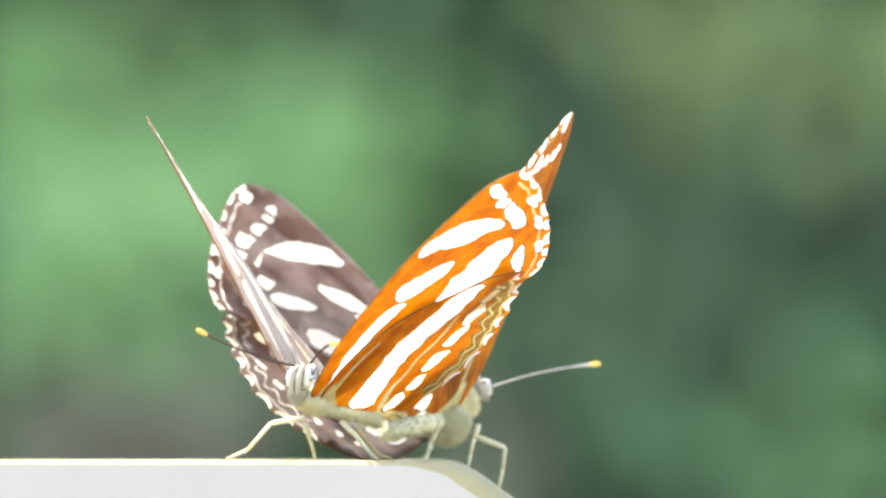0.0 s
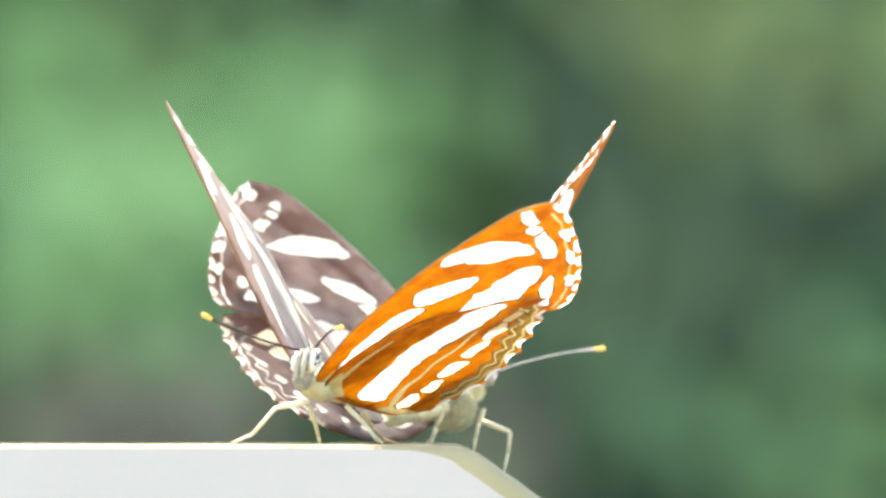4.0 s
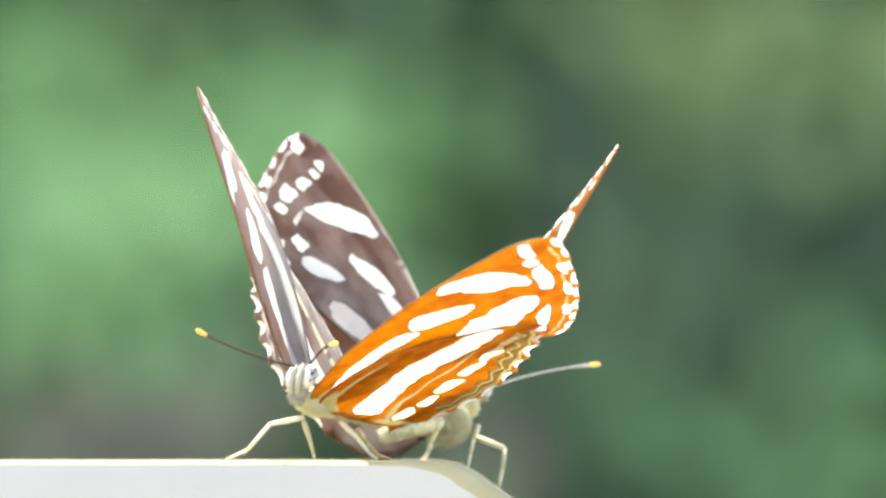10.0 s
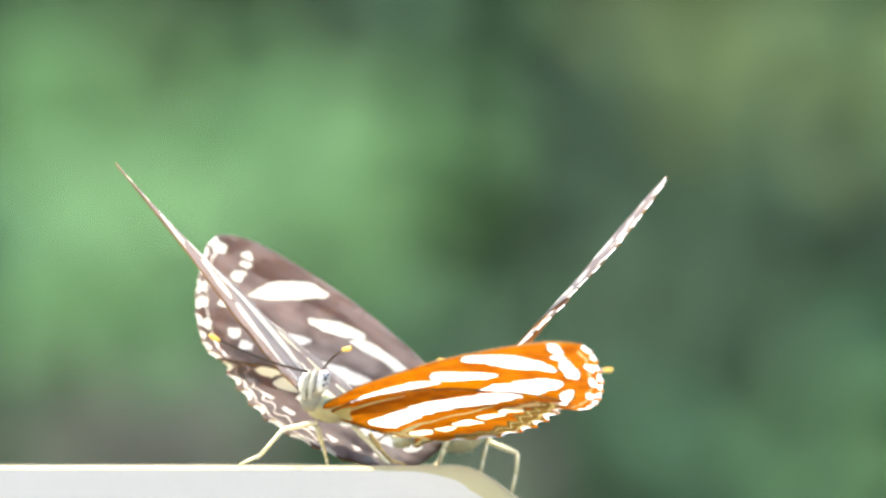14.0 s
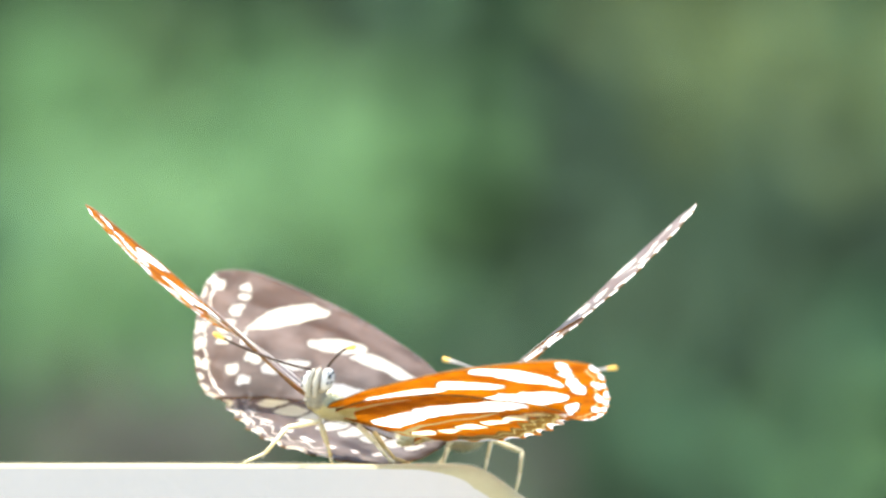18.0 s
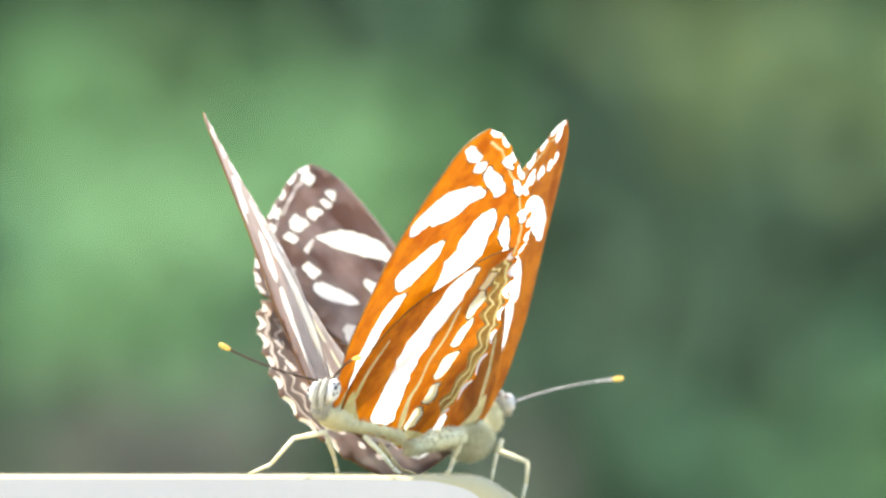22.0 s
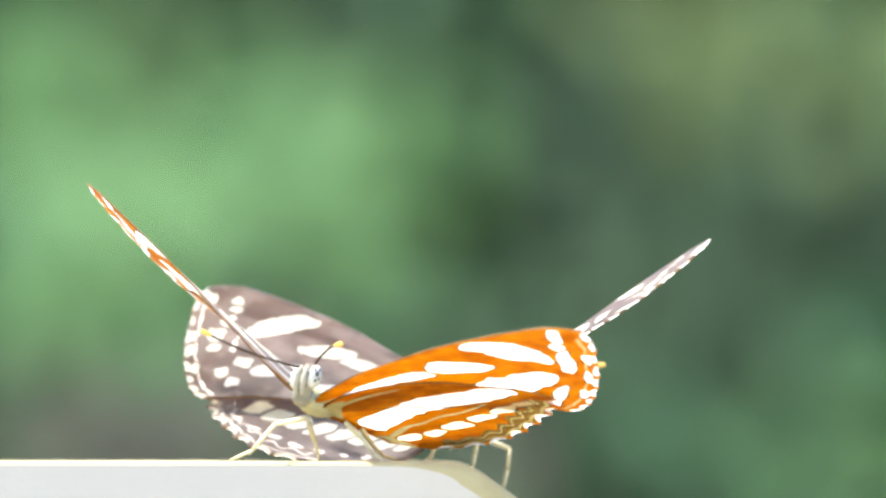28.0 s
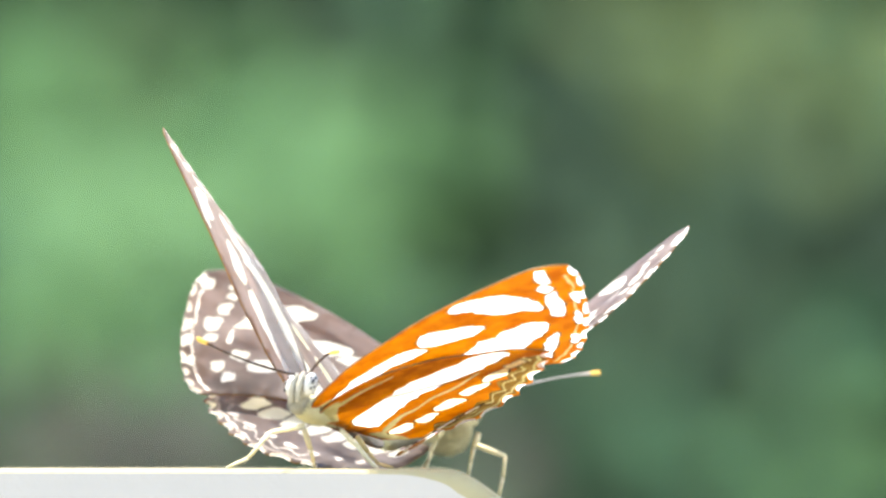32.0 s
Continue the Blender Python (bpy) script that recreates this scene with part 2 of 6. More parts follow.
# The mate that faces the lens; white marks lie alike on both faces of a wing.
FORE_MARKS = [
    ("cell_streak", [(0.4, 2.2), (1.3, 2.8), (2.8, 5.9), (3.7, 9.7), (3.6, 12.6), (2.0, 13.5), (1.9, 12.2), (2.0, 9.2), (1.7, 7.0), (0.8, 3.8)]),
    ("cell_wedge", [(4.4, 13.8), (5.0, 15.0), (4.1, 16.9), (3.0, 18.9), (1.9, 19.6), (1.4, 18.5), (1.6, 16.5), (2.2, 14.7), (3.4, 13.7)]),
    ("upper_band", [(7.1, 18.6), (7.5, 20.2), (6.8, 22.2), (5.9, 23.7), (3.7, 25.3), (1.8, 25.8), (1.1, 25.1), (2.5, 24.0), (2.9, 22.6), (4.3, 20.8), (5.6, 20.4), (6.3, 19.2)]),
    ("middle_band", [(-0.3, 17.9), (-0.7, 19.4), (-0.2, 20.2), (-0.1, 21.7), (-0.4, 23.5), (-1.4, 24.5), (-2.7, 23.6), (-3.3, 22.0), (-4.3, 20.2), (-3.8, 19.0), (-2.5, 18.3), (-1.2, 17.0)]),
    ("lower_band", [(-1.7, 14.6), (-1.0, 17.4), (-2.2, 19.6), (-4.0, 19.6), (-4.7, 16.6), (-4.8, 13.6), (-4.4, 10.6), (-3.1, 7.2), (-2.2, 4.6), (-1.8, 4.2), (-1.8, 6.4), (-1.6, 10.6)]),
    ("spot", [(7.5, 28.4), (6.6, 28.8), (5.2, 28.5), (5.0, 27.7), (6.2, 27.6)]), ("spot", blob(4.3, 27.4, 0.60, 0.72, 0)),
    ("spot", [(3.3, 27.9), (1.6, 27.6), (0.2, 27.2), (-0.8, 26.6), (-0.3, 25.7), (1.2, 26.0), (2.8, 26.7)]),
    ("spot", [(-3.4, 24.3), (-4.8, 23.9), (-6.2, 22.6), (-6.4, 21.8), (-5.2, 22.2), (-4.0, 23.2)]), ("spot", blob(-7.0, 21.1, 0.6, 0.7, -35)),
    ("marginal_spot", blob(1.3, 29.0, 0.32, 1.1, -20)), ("marginal_spot", blob(-2.0, 27.4, 0.35, 1.2, -28)), ("marginal_spot", blob(-5.4, 25.2, 0.3, 0.9, -34)),
]
HIND_MARKS = [
    ("band", [(-4.1, 1.2), (-3.4, 3.0), (-2.8, 6.5), (-2.3, 9.3), (-2.6, 11.9), (-3.0, 14.5), (-3.1, 16.5), (-4.2, 18.0), (-5.9, 18.6), (-6.2, 16.6), (-6.1, 13.5),
              (-5.7, 11.3), (-5.5, 8.4), (-5.8, 6.1), (-6.7, 3.3), (-7.2, 1.7)]),
    ("ivory_spot", blob(-8.7, 17.3, 1.1, 0.55, -12, 0.2)), ("ivory_spot", blob(-9.0, 14.8, 1.35, 0.75, -6)), ("ivory_spot", blob(-9.6, 11.7, 1.4, 0.75, -4)),
    ("ivory_spot", blob(-10.0, 8.3, 1.5, 0.75, -4)), ("ivory_spot", blob(-10.5, 5.3, 1.1, 0.65, 0)), ("ivory_spot", blob(-10.1, 2.6, 1.2, 0.7, 8)),
]
# The other mate: its discal band is broken into spots.
FAR_FORE_MARKS = [
    FORE_MARKS[0],
    ("cell_wedge", [(1.7, 18.2), (2.8, 17.6), (4.2, 15.2), (4.3, 13.2), (3.4, 12.9), (2.3, 14.2), (1.4, 16.4)]),
    ("upper_band", [(0.9, 24.3), (3.2, 23.9), (5.4, 22.6), (6.9, 20.4), (6.7, 18.4), (4.9, 19.5), (3.0, 21.2), (1.4, 23.2)]),
    ("round_spot", blob(-2.5, 21.6, 0.85, 0.8, 0)),
    ("oval_spot", [(-3.8, 20.2), (-2.6, 20.0), (-0.9, 17.8), (-0.5, 16.5), (-1.8, 16.6), (-3.4, 18.0), (-4.0, 19.4)]),
    ("lower_band", [(-4.8, 14.6), (-3.2, 14.8), (-1.8, 12.0), (-1.6, 9.2), (-2.6, 8.8), (-4.2, 10.8), (-5.2, 12.8)]),
    ("inner_band", blob(-2.2, 6.2, 1.7, 0.62, -14)), ("apex_spot", blob(5.0, 30.0, 0.6, 0.9, -20)),
    ("spot", blob(5.8, 27.2, 0.55, 0.48, 0)), ("spot", blob(4.6, 26.8, 0.5, 0.55, 0)), ("spot", blob(2.8, 26.5, 0.6, 0.9, -10)),
    ("spot", blob(0.4, 26.4, 0.8, 1.1, -20)), ("spot", blob(-1.5, 25.6, 0.6, 0.7, -25)), ("faint_spot", blob(-0.5, 23.9, 0.35, 0.9, -25)),
    ("spot", blob(-4.7, 22.6, 0.6, 0.8, -35)), ("spot", blob(-5.9, 20.9, 0.7, 0.75, -35)),
    ("marginal_spot", blob(-0.7, 28.4, 0.35, 0.8, -22)), ("marginal_spot", blob(-2.7, 27.3, 0.35, 0.8, -28)), ("marginal_spot", blob(-5.2, 25.4, 0.3, 0.9, -34)),
]
FAR_HIND = HIND[:13] + [(-10.9, -0.9), (-7.4, -1.7), (-3.2, -0.8)]
FAR_HIND_MARKS = [
    ("band_spot", blob(-7.8, 16.2, 1.10, 1.60, 0)), ("band_spot", blob(-8.1, 13.6, 1.10, 1.75, 0)), ("band_spot", blob(-7.9, 11.1, 1.05, 1.75, 0)),
    ("band_spot", blob(-7.6, 8.7, 1.05, 1.75, 0)), ("band_spot", blob(-7.2, 6.4, 1.0, 1.70, 0)), ("band_spot", blob(-6.8, 4.2, 0.9, 1.60, 0)),
    ("band_spot", blob(-6.2, 2.2, 0.8, 1.5, 0)), ("band_spot", blob(-5.4, 0.5, 0.6, 1.2, 0)),
    ("faint_spot", blob(-9.7, 1.2, 0.45, 0.5, 0)), ("faint_spot", blob(-10.9, 3.0, 0.5, 0.35, 8)),
    ("faint_spot", blob(-11.2, 15.8, 0.6, 0.32, -10)), ("faint_spot", blob(-11.8, 13.2, 0.8, 0.32, -6)), ("faint_spot", blob(-12.1, 10.4, 0.8, 0.32, -4)),
    ("faint_spot", blob(-12.3, 7.6, 0.8, 0.32, 0)), ("faint_spot", blob(-11.9, 5.2, 0.7, 0.32, 6)),
]
# pale lines of the underside alone
FORE_LINES = [("root_patch", [(0.9, 0.9), (1.5, 2.0), (1.6, 3.4), (0.4, 3.3), (-0.4, 1.6)])]
HIND_LINES = [("pale_line", [(-8.3, 1.6), (-7.5, 4.2), (-7.6, 6.2), (-7.0, 8.4), (-7.3, 11.0), (-6.9, 14.0), (-7.15, 14.0), (-7.6, 11.0), (-7.35, 8.4), (-8.0, 6.0), (-8.0, 4.2), (-9.2, 1.6)]),
              ("root_patch", [(0.1, 0.6), (1.1, 2.2), (1.1, 3.8), (0.2, 3.0), (-0.9, 2.0), (-2.4, 0.9), (-1.2, 0.4)]),
              ("root_line", [(0.5, 3.0), (0.9, 6.0), (0.7, 9.5), (0.45, 9.5), (0.5, 6.0), (0.1, 3.2)]),
              ("inner_patch", [(-7.8, 0.3), (-9.0, 1.3), (-12.4, 1.5), (-12.6, 1.2), (-10.9, 0.5)])]


def view_fitted(poly):
    """A hindwing point list, warped so that the near mate's hindwings fit the camera's view."""
    return [(-0.53 + 1.203 * u + 0.004 * v - 0.023 * u * v, -0.167 + 0.026 * u + 0.957 * v - 0.012 * u * v) for u, v in poly]


FITTED_HIND = (view_fitted(HIND), [(nm, view_fitted(p)) for nm, p in HIND_MARKS], [(nm, view_fitted(p)) for nm, p in HIND_LINES])


def bent(u, v):
    """How far the wing stands out of its plane, in millimetres (towards the upper side)."""
    return 0.04 * math.sin(u * 2.1 + v * 0.25)


def twisted(u, v):
    """The same for a forewing, whose tip turns up in front."""
    return 0.268 * u * v / 31.0 + 0.6 * math.sin(math.pi * min(v, 31.0) / 31.0) + bent(u, v)


def untangled(poly):
    """The closed line without the small loops in which it crosses itself."""
    cross = lambda a, b, c: (b.x - a.x) * (c.y - a.y) - (b.y - a.y) * (c.x - a.x)
    poly = list(poly)
    i = 0
    while i < len(poly) - 2:
        a, b = poly[i], poly[i + 1]
        for j in range(min(i + 14, len(poly) - 1), i + 1, -1):
            c, d = poly[j], poly[(j + 1) % len(poly)]
            if cross(a, b, c) * cross(a, b, d) < 0 and cross(c, d, a) * cross(c, d, b) < 0:
                del poly[i + 1:j + 1]
                break
        else:
            i += 1
    return poly


def wing(name, plan, marks, lines, edge, side, parent, label, relief, drop=0.0, scallops=8, deep=0.30, margin=(), below=ORANGE):
    """A wing with its marks. edge: the stretch of the plan's points that is the outer margin."""
    per = 7
    loop = [Vector((p.x, p.y)) for p in spline([(u, v, 0) for u, v in plan], per, True)]
    lo, hi = edge[0] * per, edge[1] * per
    mid = Vector((-3.0, 12.0))
    shaped = []
    for i, p in enumerate(loop):
        if lo <= i <= hi:
            f = (i - lo) / (hi - lo)
            p = p + (p - mid).normalized() * deep * (0.5 - abs(math.sin(math.pi * scallops * f)))
        shaped.append(p)
    pts = list(shaped)
    faces = [list(range(len(pts)))]
    kinds = [("membrane", None)]

    def add(poly, kind):
        poly = untangled(Vector(p) for p in poly)
        poly = untangled(poly[len(poly) // 2:] + poly[:len(poly) // 2])
        if sum(a.x * b.y - b.x * a.y for a, b in zip(poly, poly[1:] + poly[:1])) < 0:
            poly.reverse()
        faces.append(list(range(len(pts), len(pts) + len(poly))))
        pts.extend(poly)
        kinds.append(kind)

    def along(near, far, wave, kind):
        """A wavy strip that follows the outer margin at some depth."""
        a, b = [], []
        for i in range(lo + 2, hi - 1):
            w = wave * math.sin(math.pi * scallops * (i - lo) / (hi - lo)) ** 2 + 0.12 * noise.noise((i * 0.31, near * 7, 3))
            inward = (mid - shaped[i]).normalized()
            a.append(shaped[i] + inward * (near + w)), b.append(shaped[i] + inward * (far + w + 0.14 * noise.noise((i * 0.23, near * 5, 9))))
        add(a + b[::-1], kind)

    for near, far, wave, kind in margin:
        along(near, far, wave, kind)
    for nm, poly in lines:
        add([(p.x, p.y) for p in spline([(u, v, 0) for u, v in poly], 4, True)], (nm, "line"))
    def ragged(poly, n):
        loop = [Vector((p.x, p.y)) for p in spline([(u, v, 0) for u, v in poly], n, True)]
        return [p + Vector((math.sin(p.x * 5.1 + p.y * 2.3), math.sin(p.y * 4.3 - p.x * 3.1))) * 0.11 + Vector((noise.noise((p.x * 3, p.y * 3, 1)), noise.noise((p.x * 3, p.y * 3, 8)))) * 0.16 for p in loop]

    for nm, poly in marks:
        rim = ragged(poly, 2 if len(poly) == 14 else 4)
        turn = 1 if sum(a.x * b.y - b.x * a.y for a, b in zip(rim, rim[1:] + rim[:1])) > 0 else -1
        outs = [(rim[(i + 1) % len(rim)] - rim[i - 1]).normalized() * turn for i in range(len(rim))]
        add([p + Vector((o.y, -o.x)) * 0.16 * (1 + 0.6 * math.sin(i * 1.3)) for i, (p, o) in enumerate(zip(rim, outs))], ("mark_edges", "edge"))
    for nm, poly in marks:
        add(ragged(poly, 2 if len(poly) == 14 else 4), (nm, "mark"))
    # white tufts of the fringe between the vein ends
    for k in range(scallops):
        a, b = lo + (hi - lo) * (k + 0.08) / scallops, lo + (hi - lo) * (k + 0.92) / scallops
        run = [shaped[j] for j in range(math.ceil(a), math.floor(b) + 1)]
        if len(run) > 1:
            add(run + [p - (p - mid).normalized() * (0.30 + 0.22 * math.sin(math.pi * (i + 0.5) / len(run))) for i, p in reversed(list(enumerate(run)))], ("fringe", "mark"))
    us, vs = [p.x for p in shaped], [p.y for p in shaped]
    u = min(us)
    while u < max(us):
        v = min(vs)
        while v < max(vs):
            pts.append(Vector((u + 0.01 * math.sin(v * 7), v + 0.01 * math.cos(u * 5))))
            v += 1.1
        u += 1.1
    co, _, tris, _, _, origin = delaunay_2d_cdt(pts, [], faces, 1, 1e-5, True)
    groups, uses = {}, {}
    for tri, src in zip(tris, origin):
        src = [s for s in src if s < len(kinds)]
        if not src:
            continue
        top = max(src)
        if kinds[top] and kinds[top][1] == "edge":
            top = next(i for i, q in enumerate(kinds) if q[1] == "edge")
        groups.setdefault(top, []).append(tri)
        for k in range(3):
            e = frozenset((tri[k], tri[(k + 1) % 3]))
            uses[e] = uses.get(e, 0) + 1
    made = None
    for key in sorted(groups):
        nm, sort = kinds[key]
        bm, top, low = bmesh.new(), {}, {}
        thick = 0.07
        for tri in groups[key]:
            for i in tri:
                if i not in top:
                    x, y = co[i]
                    w = relief(x, y) + drop
                    top[i] = bm.verts.new((x * 0.001, y * 0.001 * side, (w + thick) * 0.001))
                    low[i] = bm.verts.new((x * 0.001, y * 0.001 * side, (w - thick) * 0.001))
        for tri in groups[key]:
            t3 = tri if side > 0 else tri[::-1]
            bm.faces.new([top[i] for i in t3]).material_index = 0
            bm.faces.new([low[i] for i in reversed(t3)]).material_index = 1
            for k in range(3):
                a, b = t3[k], t3[(k + 1) % 3]
                if uses[frozenset((a, b))] == 1:
                    bm.faces.new((top[b], top[a], low[a], low[b])).material_index = 2
        if sort is None:
            made = part(name, bm, (BROWN, below, UMBER), parent, label)
        elif sort == "line":
            part(nm, bm, (BROWN, CREAM, PALE_BROWN), made, "pale yellow line on the underside")
        elif sort == "zone":
            part(nm, bm, (BROWN, OCHRE, PALE_BROWN), made, "dull ochre border on the underside")
        elif sort == "lunules":
            part(nm, bm, (PALE_BROWN, CREAM, PALE_BROWN), made, "wavy pale line along the margin")
        elif sort == "edge":
            part(nm, bm, (BROWN, UMBER, PALE_BROWN), made, "thin dark outlines of the white marks")
        elif nm == "ivory_spot":
            part(nm, bm, (WHITE, IVORY, WHITE), made, "ivory wing spot")
        elif nm == "faint_spot":
            part(nm, bm, (PALE_BROWN, IVORY, PALE_BROWN), made, "faint pale wing spot")
        else:
            part(nm, bm, (WHITE, WHITE, WHITE), made, "white wing mark" if nm != "fringe" else "white fringe tuft")
    return made


def fur(bm, centre, size, count, length, rng, keep=None):
    """Short hairs standing on an ellipsoid."""
    for _ in range(count):
        d = Vector((rng.gauss(0, 1), rng.gauss(0, 1), rng.gauss(0, 1))).normalized()
        if keep and not keep(d):
            continue
        p = Vector(centre) + Vector((d.x * size[0], d.y * size[1], d.z * size[2]))
        out = (Vector((d.x / size[0], d.y / size[1], d.z / size[2])).normalized() + Vector((-0.7, 0, -0.1)) * 0.6).normalized()
        s = out.cross(Vector((rng.random(), rng.random(), 1.0))).normalized() * 0.00006
        q = out.cross(s).normalized() * 0.00006
        tip = bm.verts.new(p + out * length * rng.uniform(0.5, 1.2))
        a, b, c = bm.verts.new(p + s), bm.verts.new(p - s + q), bm.verts.new(p - q)
        bm.faces.new((a, b, tip)), bm.faces.new((b, c, tip)), bm.faces.new((c, a, tip))
    return bm


def body_frame(x, y, z, heading, pitch, roll):
    """x along the body to the head, y to its left, z to its back."""
    h, p, r = radians(heading), radians(pitch), radians(roll)
    d = Vector((math.cos(h) * math.cos(p), math.sin(h) * math.cos(p), math.sin(p)))
    side = Vector((0, 0, 1)).cross(d).normalized()
    back = d.cross(side)
    side, back = side * math.cos(r) + back * math.sin(r), back * math.cos(r) - side * math.sin(r)
    m = Matrix((d, side, back)).transposed().to_4x4()
    m.translation = (x, y, z)
    return m


def butterfly(frame_matrix, scale, hind_scale, head_at, head_lean, head_size, low, feet, antennae, shafts, marks, hinds, label, rng):
    """feet: rows of leg points in the world; antennae: foot and tip in the world, and the rise of the bow between."""
    bf = new("butterfly")
    bf.matrix_world = frame_matrix
    tagged(bf, label, "butterfly", "mating butterflies")
    back = frame_matrix.inverted()
    local = lambda p: back @ Vector(p)
    k = scale
    c, lean = Vector(head_at), head_lean
    thorax = part("thorax", ball(mm(0.3 * k, 0, (0.4 - 1.2 * low) * k), mm(2.7 * k, (1.0 + 0.35 * low) * k, (1.05 + 0.3 * low) * k), wobble=0.05), FUR, bf, "cream furry thorax")
    part("fur", fur(bmesh.new(), mm(0.3 * k, 0, (0.4 - 1.2 * low) * k), mm(2.7 * k, (1.0 + 0.35 * low) * k, (1.05 + 0.3 * low) * k), 2200, 0.00042 + 0.0005 * low, rng), FUR, thorax)
    mid = (c + Vector((3.2, 0, -0.2))) * 0.5
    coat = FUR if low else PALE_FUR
    chest = part("chest", ball(mm(*(mid * k)), mm(0.75 * k, 0.78 * k, 1.35 * k), wobble=0.05), coat, bf, "pale furry chest")
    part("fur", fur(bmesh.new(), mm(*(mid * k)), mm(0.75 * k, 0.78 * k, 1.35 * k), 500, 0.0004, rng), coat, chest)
    rings = [(-2.0, 0.70, 0.4), (-4.5, 0.68, 0.7), (-6.5, 0.66, 0.9), (-8.5, 0.62, 1.1), (-10.5, 0.58, 1.2), (-12.0, 0.5, 1.2), (-12.8, 0.3, 1.1)]
    ab = tube([mm(a * k, 0, (z - 0.35 * low) * k) for a, b, z in spline(rings, 3)], [b * k * 0.001 * (1 + 0.4 * low) * (1 + 0.06 * (i % 3 == 0)) for i, (a, b, z) in enumerate(spline(rings, 3))], 14)
    abdomen = part("abdomen", ab, FUR, bf, "cream abdomen joined to its mate")
    down = bmesh.new()
    for a, b, z in spline(rings, 3)[:-2:2]:
        fur(down, mm(a * k, 0, (z - 0.35 * low) * k), mm(0.9 * k, b * k * (1 + 0.4 * low), b * k * (1 + 0.4 * low)), 220, 0.0005, rng)
    part("fur", down, FUR, abdomen)
    body_k, k = k, k * head_size
    spot = lambda dx, dy, dz: mm(c.x * body_k + dx * k, c.y * body_k + dy * k, c.z * body_k + (dz + lean * dy) * k)
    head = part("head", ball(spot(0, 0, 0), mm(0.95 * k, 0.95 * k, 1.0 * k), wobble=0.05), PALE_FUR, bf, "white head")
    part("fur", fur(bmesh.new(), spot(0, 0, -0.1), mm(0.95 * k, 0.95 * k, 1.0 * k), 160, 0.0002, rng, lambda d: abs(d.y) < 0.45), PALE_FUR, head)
    part("crown_fur", fur(bmesh.new(), spot(-0.35, 0, 0.2), mm(0.95 * k, 0.9 * k, 0.95 * k), 500, 0.00045, rng, lambda d: d.z > 0.3 and d.x < 0.3), DARK_FUR, head)
    for s in (-1, 1):
        eye = part("eye", ball(spot(0.28, 0.74 * s, 0.10), mm(0.74 * k, 0.58 * k, 0.98 * k)), EYE, head, "pale grey compound eye with dark spots")
        for a, z, r in ((0.62, 0.12, 0.20), (0.55, -0.45, 0.14), (0.22, -0.28, 0.12), (0.30, 0.50, 0.13), (0.78, 0.50, 0.11)):
            q = Vector((a, math.sqrt(max(0.02, 1 - a * a - z * z)) * s, z))
            part("eye_spot", ball(spot(0.28 + q.x * 0.73, (0.74 + abs(q.y) * 0.575) * s, 0.10 + q.z * 0.97), mm(r * 1.0, r * 0.8, r * 1.3), 10, 6), PUPIL, eye)
        palp = spline([spot(0.60, 0.28 * s, -1.35), spot(1.0, 0.30 * s, -0.7), spot(1.14, 0.30 * s, 0.1), spot(0.98, 0.26 * s, 1.0)], 4)
        part("palp", tube(palp, [0.00024 * k] * 5 + [0.00026 * k] * 4 + [0.0002 * k] * 3 + [0.00007], 8), PALE_FUR, head, "white palp")
        part("face_line", tube([spot(0.80, 0.52 * s, -0.9), spot(1.02, 0.53 * s, -0.1), spot(0.80, 0.50 * s, 0.8)], [0.00007, 0.0001, 0.00007], 6), DARK_FUR, head, "dark strip for the shade beside the palp")
    part("tongue_groove", tube([spot(0.92, 0, -0.7), spot(1.06, 0, 0.0), spot(0.86, 0, 0.6)], [0.0001, 0.00014, 0.0001], 6), DARK_FUR, head, "dark strip for the shaded groove between the palps")
    k = body_k
    for path, sh in zip(antennae, shafts):
        a, b, lift = local(path[0]), local(path[1]), Vector((0, 0, path[2]))
        pts = [a.lerp(b, f) + lift * 4 * f * (1 - f) for f in (i / 14 for i in range(15))]
        thin = 0.00012 if sh is SHAFT else 0.00007
        tip = (pts[-1] - pts[-2]).normalized() * 0.00105
        an = part("antenna", tube(pts, [0.00013] + [thin] * 11 + [0.0001, 0.00012, 0.00018], 8), sh, bf, "thin antenna")
        part("club", tube([pts[-1] - tip * 0.3, pts[-1], pts[-1] + tip * 0.5, pts[-1] + tip * 0.85, pts[-1] + tip], [0.00013, 0.00019, 0.00023, 0.00020, 0.00009], 10), CLUB, an, "orange yellow club")
    for path, mat in feet:
        c = [local(p) for p in path]
        leg = part("leg", tube([c[0], c[0].lerp(c[1], 0.5), c[1]], [0.00025, 0.00027, 0.00020], 8), mat, bf, "jointed leg")
        part("shin", tube([c[1], c[1].lerp(c[2], 0.5), c[2]], [0.00020, 0.00018, 0.00016], 8), mat, leg)
        part("foot", tube([c[2], c[2].lerp(c[3], 0.6), c[3]], [0.00017, 0.00015, 0.00011], 8), mat, leg)
        part("spur", tube([c[2], c[2] + (c[2] - c[1]).normalized() * 0.0004 + Vector((0.0001, 0.0001, -0.0002))], [0.00007, 0.00002], 5), mat, leg)
    wings = {}
